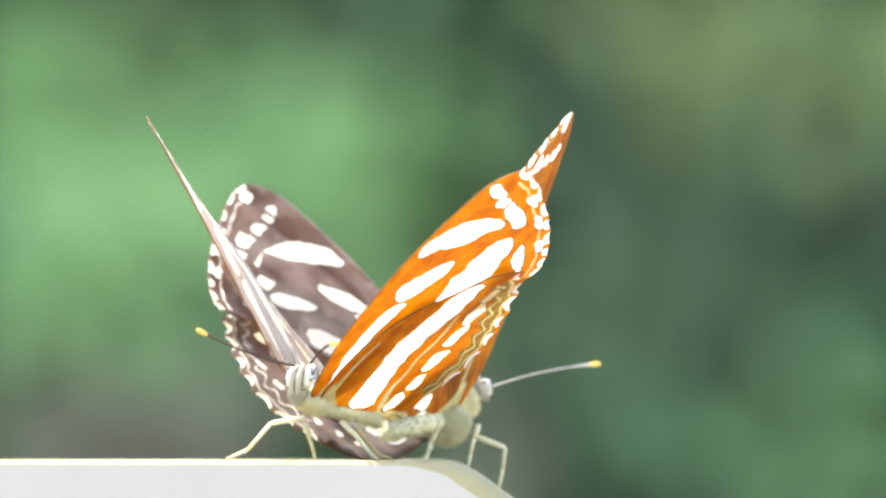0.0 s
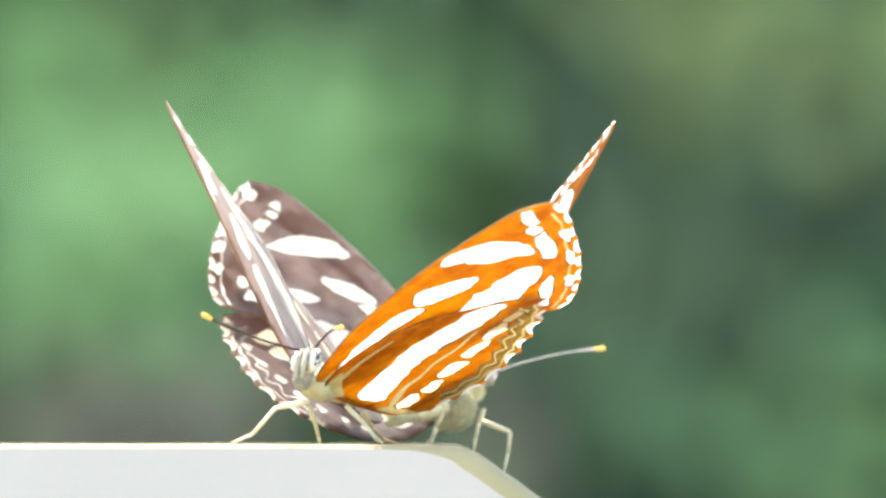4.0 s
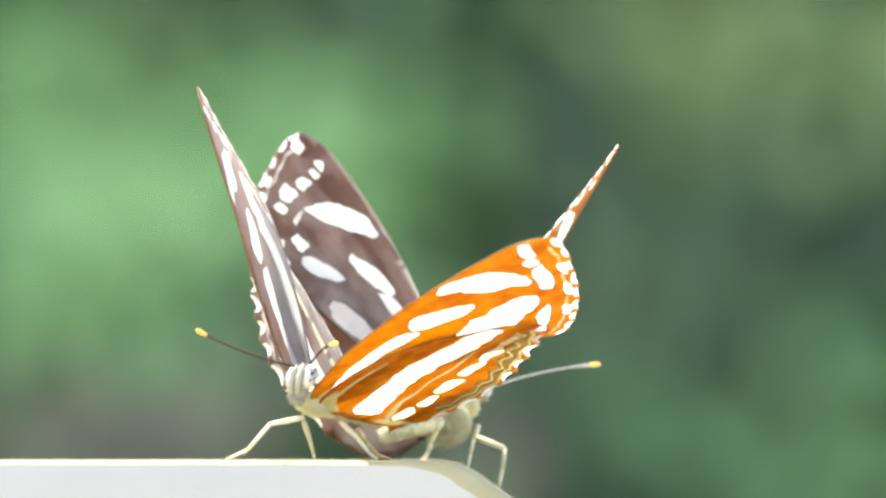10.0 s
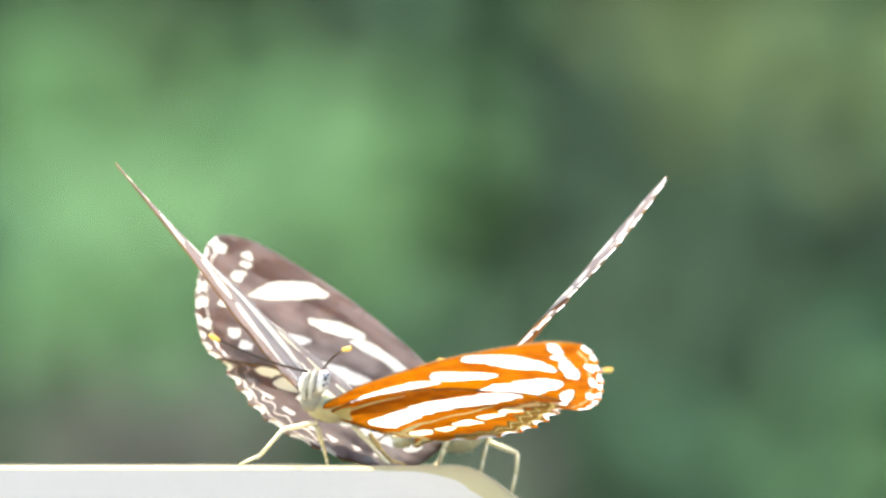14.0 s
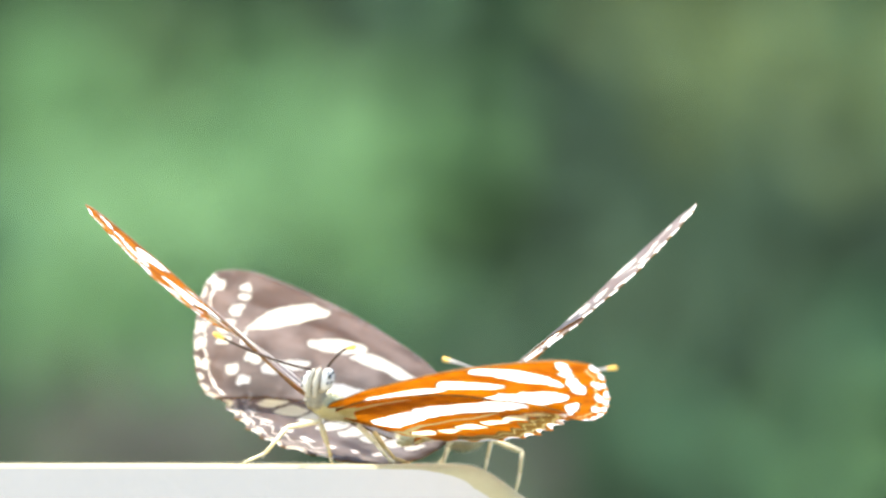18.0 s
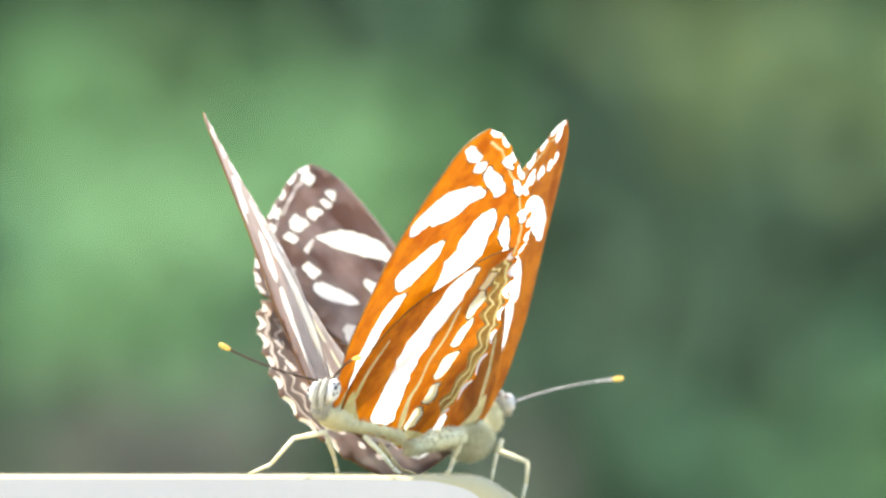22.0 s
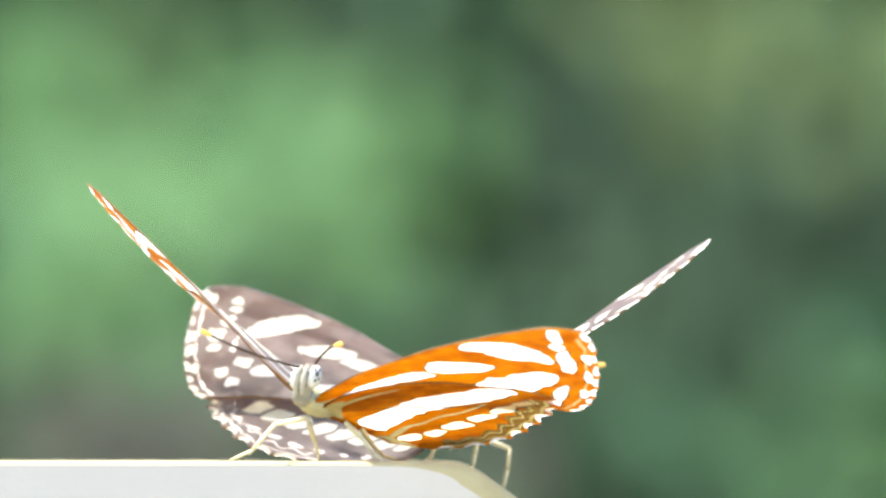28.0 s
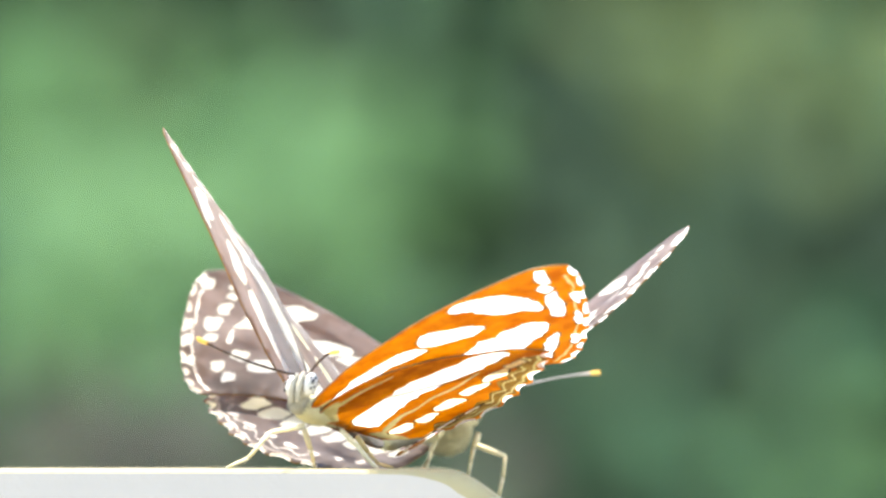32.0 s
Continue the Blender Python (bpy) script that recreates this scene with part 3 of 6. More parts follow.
    for nm, s in (("left", 1), ("right", -1)):
        f = wing("forewing", FORE, marks, FORE_LINES, (8, 15), s, bf, "brown forewing with white bands, orange below", twisted, scallops=9, deep=0.26, below=SHADED_DULL_ORANGE if low else ORANGE,
                 margin=[(1.3, 1.55, -0.35, ("marginal_line", "lunules"))])
        plan, spots, lines, relief, drop = hinds[nm]
        h = wing("hindwing", plan, spots, lines, (6, 12), s, bf, "brown scalloped hindwing with white band, orange below", relief, drop=drop, deep=0.75, below=SHADED_DULL_ORANGE if low else ORANGE,
                 margin=[(0.5, 2.6, 0.2, ("marginal_zone", "zone")), (0.85, 1.15, -0.3, ("marginal_line", "lunules")), (1.75, 2.0, 0.2, ("marginal_line", "lunules"))])
        for o, k in ((f, scale), (h, scale * hind_scale)):
            for q in (o, *o.children):
                q.data.transform(Matrix.Scale(k, 4))
        wings[nm] = (f, h)
    return bf, wings


A_FRAME = body_frame(-0.0121, 0.0, 0.0050, 242.61, 11.50, -12.73)
B_FRAME = body_frame(0.0002, 0.026, 0.0040, 64.28, 10.56, -5.77)
rng = random.Random(7)
NEAR, NEAR_WINGS = butterfly(
    A_FRAME, 1.0, 1.0, (4.1, 0.55, 1.95), 0.30, 1.12, 0.0,
    [([(-0.0128, -0.0025, 0.0040), (-0.0159, -0.0032, 0.0034), (-0.0180, -0.0032, 0.0010), (-0.0200, -0.0034, 0.0001)], LEG),
     ([(-0.0128, -0.0030, 0.0036), (-0.0122, -0.0042, 0.0018), (-0.0119, -0.0044, 0.0006), (-0.0118, -0.0048, 0.0001)], YELLOW_LEG),
     ([(-0.0094, -0.0012, 0.0036), (-0.0078, -0.0022, 0.0020), (-0.0067, -0.0024, 0.0006), (-0.0060, -0.0026, 0.0001)], LEG),
     ([(-0.0080, 0.0030, 0.0030), (-0.0070, 0.0032, 0.0016), (-0.0060, 0.0034, 0.0005), (-0.0046, 0.0034, 0.0001)], YELLOW_LEG)],
    [[(-0.01365, -0.0045, 0.0087), (-0.0218, -0.0096, 0.0116), -0.0003], [(-0.01219, -0.0050, 0.00896), (-0.0102, -0.0070, 0.0107), 0.0004]],
    (SHAFT, SHAFT), FORE_MARKS, {nm: (*FITTED_HIND, twisted, -0.35) for nm in ("left", "right")}, "striped brown butterfly with orange undersides, mating on the board", rng)
FAR, FAR_WINGS = butterfly(
    B_FRAME, 0.988, 1.04, (5.8, -1.3, 1.6), 0.0, 0.88, 1.0,
    [([(-0.0005, 0.0235, 0.0030), (-0.0012, 0.0228, 0.0016), (-0.0014, 0.0226, 0.0006), (-0.0016, 0.0226, 0.0001)], LEG),
     ([(0.0034, 0.0262, 0.0034), (0.0029, 0.0258, 0.0020), (0.0026, 0.0256, 0.0006), (0.0024, 0.0256, -0.0006)], LEG),
     ([(0.0028, 0.0280, 0.0024), (0.0059, 0.0282, 0.0012), (0.0057, 0.0282, -0.0008), (0.0053, 0.0282, -0.0026)], LEG),
     ([(0.0010, 0.0300, 0.0030), (-0.0010, 0.0330, 0.0016), (-0.0016, 0.0340, 0.0004), (-0.0020, 0.0345, 0.0001)], LEG)],
    [[(0.00488, 0.0310, 0.00708), (0.0141, 0.0356, 0.00912), 0.0003], [(0.0040, 0.0312, 0.0075), (-0.0010, 0.0374, 0.0099), 0.0003]],
    (PALE_SHAFT, PALE_SHAFT), FAR_FORE_MARKS,
    {"left": (FAR_HIND, FAR_HIND_MARKS, HIND_LINES, bent, -0.7), "right": (HIND, FAR_HIND_MARKS, HIND_LINES, twisted, -0.3)}, "striped brown butterfly with orange undersides, facing away from its mate", rng)


# ---- a white butterfly that flies past, far behind ----
def passer():
    e = new("white_butterfly")
    tagged(e, "small white butterfly flying past out of focus", "butterfly")
    part("body", tube([mm(-6, 0, 0), mm(-3, 0, 0), mm(2, 0, 0.3), mm(5, 0, 0.2)], [0.0006, 0.0012, 0.0016, 0.0008], 10), DARK_FUR, e)
    for s in (-1, 1):
        for nm, plan in (("forewing", [(3, 1), (7, 8), (8, 16), (3, 17), (-1, 10), (-1, 1)]), ("hindwing", [(-1, 1), (-1, 10), (-4, 14), (-10, 12), (-11, 5), (-5, 1)])):
            bm = bmesh.new()
            loop = [(p.x, p.y) for p in spline([(u, v, 0) for u, v in plan], 4, True)]
            top = [bm.verts.new(1.4 * mm(u, v * s, 0.6 * v + 0.15)) for u, v in loop]
            low = [bm.verts.new(1.4 * mm(u, v * s, 0.6 * v)) for u, v in loop]
            n = len(loop)
            bm.faces.new(top), bm.faces.new(low[::-1])
            for k in range(n):
                bm.faces.new((top[k], low[k], low[(k + 1) % n], top[(k + 1) % n]))
            bmesh.ops.recalc_face_normals(bm, faces=bm.faces)
            part(nm, bm, WHITE, e, smooth=False)
    return e


PASSER = passer()


# ---- ground and leaves behind ----
def ground():
    bm = bmesh.new()
    n = 40
    side = [(-1 + 2 * i / n) for i in range(n + 1)]
    grid = [[bm.verts.new((400 * x ** 3, 400 * y ** 3 + 3, -1.0 + (0.05 * noise.noise((x * 9, y * 9, 0)) if abs(x) + abs(y) > 0.12 else 0))) for x in side] for y in side]
    for j in range(n):
        for i in range(n):
            bm.faces.new((grid[j][i], grid[j][i + 1], grid[j + 1][i + 1], grid[j + 1][i]))
    return tagged(part("ground", bm, BOUNCE_GROUND), "unseen ground, kept pale to bounce light upwards", "ground", kind="structure")


ground()


def leaf_mesh(mat, length, wide, droop):
    """A pointed leaf, folded along its midrib; its stalk is at the origin, the tip along x."""
    bm = bmesh.new()
    rows = []
    for i in range(7):
        f = i / 6
        w = wide * math.sin(math.pi * min(1.0, 0.06 + 0.94 * f) ** 0.8) * 0.5
        z = -droop * f * f * length
        rows.append([bm.verts.new((f * length, s * w, z + abs(s) * w * 0.28)) for s in (-1, 0, 1)])
    for a, b in zip(rows, rows[1:]):
        for k in range(2):
            bm.faces.new((a[k], b[k], b[k + 1], a[k + 1]))
    me = bpy.data.meshes.new("leaf")
    bm.to_mesh(me)
    bm.free()
    me.materials.append(mat)
    me.polygons.foreach_set("use_smooth", [True] * len(me.polygons))
    return me


def at_pixel(px, py, y):
    """The place at depth y behind pixel (px, py) of the camera's opening view."""
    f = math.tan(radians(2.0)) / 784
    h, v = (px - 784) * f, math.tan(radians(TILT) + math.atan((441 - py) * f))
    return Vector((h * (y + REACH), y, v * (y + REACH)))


def shrub(mats, base, depth, places, size, rng, label, dense=1):
    """Upright stems with leaves strewn about pixel places of the camera's view."""
    e = new("shrub")
    e.location = base
    tagged(e, label, "shrub")
    shapes = [leaf_mesh(m, s, s * 0.55, d) for m in mats for s, d in ((size, 0.25), (size * 0.8, 0.1), (size * 0.65, 0.4))]
    stems = []
    for i in range(5):
        top = Vector((rng.uniform(-0.25, 0.25), rng.uniform(0.0, 0.25), rng.uniform(1.0, 1.35)))
        pts = spline([Vector((0.03 * i - 0.06, 0, 0)), top * 0.5 + Vector((rng.uniform(-0.08, 0.08), 0.05, 0)), top], 4)
        part("stem", tube(pts, [0.006 - 0.0005 * k for k in range(len(pts))], 7), BARK, e)
        stems += pts
    for px, py, n in places:
        rng = random.Random(px * 1000 + py)
        for _ in range(n * dense):
            p = at_pixel(px + rng.gauss(0, 100), py + rng.gauss(0, 80), depth + rng.uniform(-0.12, 0.12)) - Vector(base)
            o = new("leaf", rng.choice(shapes))
            o.parent = e
            o.matrix_basis = Matrix.Translation(p) @ pose(0, 0, 0, rng.uniform(-35, 35), rng.uniform(5, 50), rng.uniform(-150, -30)) @ Matrix.Translation((-size * 0.4, 0, 0))
    return e


rng = random.Random(11)
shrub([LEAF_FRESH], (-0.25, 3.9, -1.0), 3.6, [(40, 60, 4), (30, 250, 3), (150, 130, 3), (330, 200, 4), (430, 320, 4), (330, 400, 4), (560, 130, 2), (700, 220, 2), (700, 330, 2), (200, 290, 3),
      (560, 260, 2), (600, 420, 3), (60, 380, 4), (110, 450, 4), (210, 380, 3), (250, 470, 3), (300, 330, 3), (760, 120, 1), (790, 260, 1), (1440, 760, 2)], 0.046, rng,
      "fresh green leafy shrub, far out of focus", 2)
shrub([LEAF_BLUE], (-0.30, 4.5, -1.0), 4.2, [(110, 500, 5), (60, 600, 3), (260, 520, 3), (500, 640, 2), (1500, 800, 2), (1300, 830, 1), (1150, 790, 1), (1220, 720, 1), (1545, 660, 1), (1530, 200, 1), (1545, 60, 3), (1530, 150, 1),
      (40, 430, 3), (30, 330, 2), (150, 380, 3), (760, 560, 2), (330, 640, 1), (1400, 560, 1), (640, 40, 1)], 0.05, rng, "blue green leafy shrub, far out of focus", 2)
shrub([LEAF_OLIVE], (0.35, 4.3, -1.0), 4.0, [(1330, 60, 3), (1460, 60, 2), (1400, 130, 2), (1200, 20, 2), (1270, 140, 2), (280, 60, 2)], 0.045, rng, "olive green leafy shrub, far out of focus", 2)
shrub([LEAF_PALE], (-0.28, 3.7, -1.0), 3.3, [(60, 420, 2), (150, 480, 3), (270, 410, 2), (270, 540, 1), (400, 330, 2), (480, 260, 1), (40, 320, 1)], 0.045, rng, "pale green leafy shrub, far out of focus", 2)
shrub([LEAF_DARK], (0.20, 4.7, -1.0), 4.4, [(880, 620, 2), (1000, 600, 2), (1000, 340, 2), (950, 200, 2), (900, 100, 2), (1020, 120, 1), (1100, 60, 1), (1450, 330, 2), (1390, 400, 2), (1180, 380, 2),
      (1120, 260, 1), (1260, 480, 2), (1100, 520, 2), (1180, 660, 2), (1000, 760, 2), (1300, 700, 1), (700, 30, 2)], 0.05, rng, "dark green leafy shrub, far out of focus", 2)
shrub([LEAF_GREY_BROWN], (-0.12, 4.4, -1.0), 4.1, [(60, 740, 3), (180, 760, 4), (320, 740, 3), (420, 700, 2), (90, 660, 1), (900, 780, 1)], 0.045, rng, "grey-brown leafy shrub, far out of focus", 2)


def hedge():
    """A deep bank of dark foliage: many small leaves on a mound."""
    rng = random.Random(5)
    verts, faces = [], []
    for _ in range(26000):
        x = rng.uniform(-3.5, 3.5) if rng.random() < 0.5 else rng.gauss(0, 0.6)
        z = rng.uniform(-1.0, 2.2) if rng.random() < 0.5 else rng.gauss(0.1, 0.4)
        z = max(-1.0, z)
        y = 5.4 + 0.45 * (z + 1) + 0.35 * noise.noise((x * 1.3, z * 1.3, 0)) + rng.uniform(0, 0.35)
        p, s = Vector((x, y, z)), rng.uniform(0.03, 0.06)
        m = Euler((rng.uniform(-0.6, 0.9), rng.uniform(-0.5, 0.5), rng.uniform(0, 6.3))).to_matrix()
        i = len(verts)
        verts += [p + m @ Vector(q) * s for q in ((-1, 0, 0), (0, -0.5, 0.12), (1, 0, -0.15), (0, 0.5, 0.12))]
        faces += [(i, i + 1, i + 2), (i, i + 2, i + 3)]
    me = bpy.data.meshes.new("hedge")
    me.from_pydata(verts, [], faces)
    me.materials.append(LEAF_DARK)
    return tagged(new("hedge", me), "bank of dark green foliage far behind", "hedge", kind="stuff")


hedge()


def backdrop():
    bm = bmesh.new()
    n = 48
    rows = [[bm.verts.new((r * math.sin(2 * math.pi * k / n), 2 + r * math.cos(2 * math.pi * k / n), z)) for k in range(n)] for r, z in ((9, -1.2), (11, 0.3), (13, 1.5), (16, 2.6))]
    for a, b in zip(rows, rows[1:]):
        for k in range(n):
            bm.faces.new((a[k], b[k], b[(k + 1) % n], a[(k + 1) % n]))
    return tagged(part("backdrop", bm, WOODS), "dark green woods all round", "backdrop", kind="structure")


WOODS = plain("distant_woods", (0.025, 0.050, 0.029), (0.039, 0.072, 0.042), 1.2, 0.9, 6, 0.05)
backdrop()


# ---- what moves ----
def motions():
    # seconds, opening of the wing from upright, sweep to the front, turn about its length (degrees)
    a_right = [(0, 49.0, 1.4, 2.9), (0.1, 40.4, 0.1, 1.8), (0.2, 41.9, 0.7, 2.0), (0.3, 46.1, 1.8, 2.5), (0.4, 51.5, 1.3, 2.9), (0.5, 58.1, 1.0, 2.9),
        (0.6, 59.5, 0.3, 2.9), (0.7, 60.1, 0.3, 2.9), (0.8, 55.4, 0.8, 2.9), (0.9, 54.2, 1.0, 2.8), (1, 49.3, 1.3, 2.7), (1.1, 41.8, 0.5, 1.7),
        (1.2, 41.9, 0.6, 1.6), (1.3, 46.6, 1.3, 2.1), (1.4, 52.2, 0.6, 2.4), (1.5, 59.1, 0.1, 2.4), (1.6, 62.4, 0.2, 2.3), (1.7, 58.9, 0.2, 2.2),
        (1.8, 53.8, -0.2, 2.1), (1.9, 50.6, -1.1, 2.0), (2, 44.5, -0.9, 1.2), (2.1, 43.9, -0.7, 0.9), (2.2, 42.4, -0.7, 0.5), (2.3, 47.1, -1.9, 0.8),
        (2.4, 45.9, -1.4, 0.4), (2.5, 50.5, -1.6, 0.7), (2.6, 53.8, -2.8, 0.4), (2.7, 51.4, -3.2, 0.2), (2.8, 48.8, -3.3, -0.2), (2.9, 45.2, -3.4, -0.9),
        (3, 51.6, -3.2, -0.6), (3.1, 56.5, -3.3, -0.4), (3.2, 57.4, -3.0, -0.3), (3.3, 54.4, -3.4, -0.1), (3.4, 52.6, -3.9, 0.0), (3.5, 44.6, -4.1, -0.5),
        (5.5, 64.8, -2.7, 3.2), (5.6, 64.8, -3.4, 3.3), (5.8, 65.2, -2.8, 3.6), (5.9, 62.2, -2.6, 3.8), (6, 62.5, -1.8, 3.9), (6.1, 59.7, -2.8, 3.3),
        (6.2, 58.9, -2.4, 2.7), (6.3, 59.8, -1.9, 2.2), (6.4, 63.5, -2.1, 1.6), (6.5, 62.1, -1.7, 1.0), (6.6, 59.6, -1.0, 0.4), (6.7, 54.9, -1.0, -0.2),
        (6.8, 49.4, -0.3, -0.8), (6.9, 46.6, -0.4, -1.7), (7, 46.1, -0.1, -2.3), (7.1, 46.7, -0.5, -2.1), (7.2, 51.9, 0.7, -1.7), (7.3, 53.5, 0.0, -1.5),
        (7.4, 56.1, 0.6, -1.4), (7.5, 57.1, 0.3, -1.2), (7.6, 54.2, 1.4, -1.0), (7.7, 51.1, 1.7, -0.9), (7.8, 47.0, 0.7, -0.9), (7.9, 44.7, 1.2, -1.0),
        (8, 40.9, 2.6, -1.3), (8.1, 42.9, 1.4, -1.2), (8.2, 47.5, 1.1, -0.8), (8.3, 50.2, 1.2, -0.7), (8.4, 54.1, 1.3, -0.8), (8.5, 59.8, 0.6, -0.9),
        (8.6, 57.7, -0.2, -1.0), (8.7, 53.5, 0.2, -1.1), (8.8, 48.7, 0.1, -1.3), (8.9, 44.6, -0.3, -1.9), (9, 42.6, 0.8, -2.2), (9.1, 44.0, -0.2, -1.6),
        (9.2, 49.3, 0.6, -0.7), (9.3, 52.3, 0.3, -0.3), (9.4, 55.8, 0.4, 0.2), (9.5, 58.7, 1.4, 0.6), (9.6, 58.4, 0.9, 1.0), (9.7, 61.9, 0.7, 1.4),
        (9.8, 45.9, 2.8, 1.5), (9.9, 37.6, 4.1, 0.9), (10, 36.9, 3.6, 1.2), (10.1, 35.5, 2.8, 0.9), (10.2, 31.0, 3.1, 0.2), (10.3, 28.9, 3.5, -0.2),
        (10.4, 26.7, 2.8, -0.7), (10.5, 28.5, 2.9, -0.6), (10.6, 27.3, 3.2, -0.9), (10.7, 37.1, 3.7, 0.1), (10.8, 44.1, 3.3, 0.8), (10.9, 44.7, 3.0, 0.7),
        (11, 45.1, 3.9, 0.5), (11.1, 41.5, 3.6, -0.2), (11.2, 42.0, 3.2, -0.5), (11.3, 43.2, 2.4, -0.7), (11.4, 46.1, 1.6, -0.7), (11.5, 42.3, 2.4, -1.5),
        (11.6, 40.8, 1.6, -2.0), (11.7, 46.5, 1.5, -1.6), (11.8, 53.8, 0.7, -1.7), (11.9, 58.7, 1.0, -2.0), (12, 55.9, 0.1, -2.3), (12.1, 53.1, -0.2, -2.5),
        (12.2, 50.6, 0.8, -2.7), (12.3, 52.8, 0.6, -2.8), (12.4, 52.6, 0.5, -3.0), (12.5, 50.8, 0.1, -3.2), (12.6, 53.9, -0.5, -3.3),
        (12.7, 56.3, -0.9, -3.5), (12.8, 52.3, 0.3, -3.6), (12.9, 48.9, 0.0, -3.8), (13, 50.7, 0.8, -4.0), (13.1, 50.5, -0.7, -3.8),
        (13.2, 55.8, -1.9, -3.6), (13.3, 61.5, -1.5, -3.4), (13.4, 60.8, -1.2, -3.2), (13.5, 59.6, -0.8, -3.0), (13.6, 59.0, -1.4, -2.8),
        (13.7, 57.4, -1.9, -2.6), (13.8, 55.0, -2.3, -2.4), (13.9, 58.7, -2.7, -2.2), (14, 59.2, -1.4, -2.0), (14.1, 62.8, -2.1, -1.9),
        (14.2, 57.1, -1.7, -1.8), (14.3, 63.1, -2.0, -1.7), (14.4, 60.2, -1.7, -1.6), (14.5, 55.1, -2.2, -1.5), (16.5, 65.0, -1.9, 0.7),
        (16.6, 65.2, -2.7, 0.8), (16.7, 64.2, -3.9, 1.0), (16.8, 64.8, -3.6, 1.1), (16.9, 66.5, -3.2, 1.2), (17, 66.5, -3.0, 1.3), (17.1, 65.4, -3.3, 1.3),
        (17.2, 65.8, -3.9, 1.3), (17.3, 66.0, -3.4, 1.3), (17.4, 64.1, -2.4, 1.3), (17.5, 64.1, -2.5, 1.3), (17.6, 65.1, -3.0, 1.3), (17.7, 66.8, -2.8, 1.3),
        (17.8, 69.1, -2.3, 1.3), (17.9, 70.6, -2.5, 1.3), (18, 69.6, -2.8, 1.3), (18.1, 69.4, -3.5, 1.3), (18.2, 69.6, -2.9, 1.3), (18.3, 69.5, -3.5, 1.4),
        (18.4, 66.9, -3.6, 1.4), (18.5, 65.8, -3.9, 1.4), (18.6, 65.7, -2.8, 1.4), (18.7, 66.1, -3.6, 1.5), (18.8, 69.2, -4.4, 1.5), (18.9, 69.4, -3.9, 1.5),
        (19, 68.4, -3.5, 1.6), (19.1, 66.2, -3.3, 1.8), (19.2, 62.4, -3.9, 2.1), (19.3, 55.7, -3.2, 2.4), (19.4, 41.9, -3.1, 1.7), (19.5, 23.4, -0.2, -0.2),
        (19.6, 17.0, -1.2, -0.0), (19.7, 16.8, -0.6, 0.3), (19.8, 16.5, -0.1, 0.5), (19.9, 20.8, 0.2, 0.8), (20, 23.3, 0.7, 1.2), (20.1, 29.3, 0.9, 2.0),
        (20.2, 36.4, 1.8, 2.8), (20.3, 44.6, 1.3, 3.9), (20.4, 51.2, 0.8, 4.5), (20.5, 56.7, -0.2, 4.5), (20.6, 53.9, 0.4, 4.5), (20.7, 44.1, 1.5, 3.9),
        (20.8, 35.3, 1.2, 2.9), (20.9, 30.3, 1.2, 2.3), (21, 31.5, 1.9, 2.5), (21.1, 38.6, 1.1, 3.2), (21.2, 48.5, 0.3, 4.2), (21.3, 53.2, -0.3, 4.3),
        (21.4, 50.5, 0.1, 4.1), (21.5, 49.6, -0.1, 3.9), (21.6, 41.4, 0.4, 2.7), (21.7, 32.9, -0.4, 1.6), (21.8, 32.4, -0.4, 1.4), (21.9, 31.8, -0.7, 1.1),
        (22, 42.1, 0.4, 2.2), (22.1, 45.5, 0.4, 2.4), (22.2, 50.3, -1.1, 2.8), (22.3, 57.1, -0.3, 2.6), (22.4, 55.7, -1.0, 2.4), (22.5, 54.4, -0.8, 2.2),
        (22.6, 47.4, -1.2, 1.7), (22.7, 44.1, -1.5, 1.1), (22.8, 41.4, -2.0, 0.6), (22.9, 44.7, -2.8, 0.8), (23, 48.6, -0.8, 1.1), (23.1, 49.0, -0.5, 1.3),
        (23.2, 43.2, -0.9, 0.8), (23.3, 40.2, 0.0, 0.6), (23.4, 31.0, -0.3, -0.3), (23.5, 19.4, -0.8, -1.1), (23.6, 9.3, -0.3, -0.9), (23.7, 7.5, 0.3, -0.8),
        (23.8, 10.9, -0.6, -0.6), (23.9, 16.3, 0.9, -0.4), (24, 25.5, 0.7, 0.1), (24.1, 32.5, 0.9, 0.8), (24.2, 36.4, 1.0, 1.1), (24.3, 45.2, 1.5, 1.9),
        (24.4, 50.4, 1.1, 2.2), (24.5, 56.1, 0.6, 2.0), (24.6, 53.6, 0.6, 1.9), (24.7, 48.9, 1.0, 1.7), (24.8, 43.2, 0.5, 0.8), (24.9, 40.5, 0.4, 0.3),
        (25, 38.3, 0.2, -0.1), (25.1, 40.3, -0.2, 0.1), (25.2, 43.6, 0.6, 0.5), (25.3, 49.4, 1.0, 1.2), (25.4, 56.4, -0.3, 1.2), (25.5, 61.6, -0.8, 1.2),
        (27.5, 68.5, -3.1, 1.4), (27.6, 67.3, -4.2, 1.5), (27.7, 65.9, -3.9, 1.5), (27.8, 65.1, -4.6, 1.5), (27.9, 64.6, -4.7, 1.5), (28, 65.7, -2.9, 1.5),
        (28.1, 65.9, -3.3, 1.5), (28.2, 65.1, -4.0, 1.4), (28.3, 63.0, -3.6, 1.4), (28.4, 62.3, -3.5, 1.4), (28.5, 62.3, -3.5, 1.3), (28.6, 63.5, -3.3, 1.3),
        (28.7, 66.3, -2.8, 1.3), (28.8, 71.6, -3.7, 1.2), (28.9, 71.8, -2.8, 1.2), (29, 69.8, -2.7, 1.2), (29.1, 67.3, -2.6, 1.3), (29.2, 64.1, -2.9, 1.4),
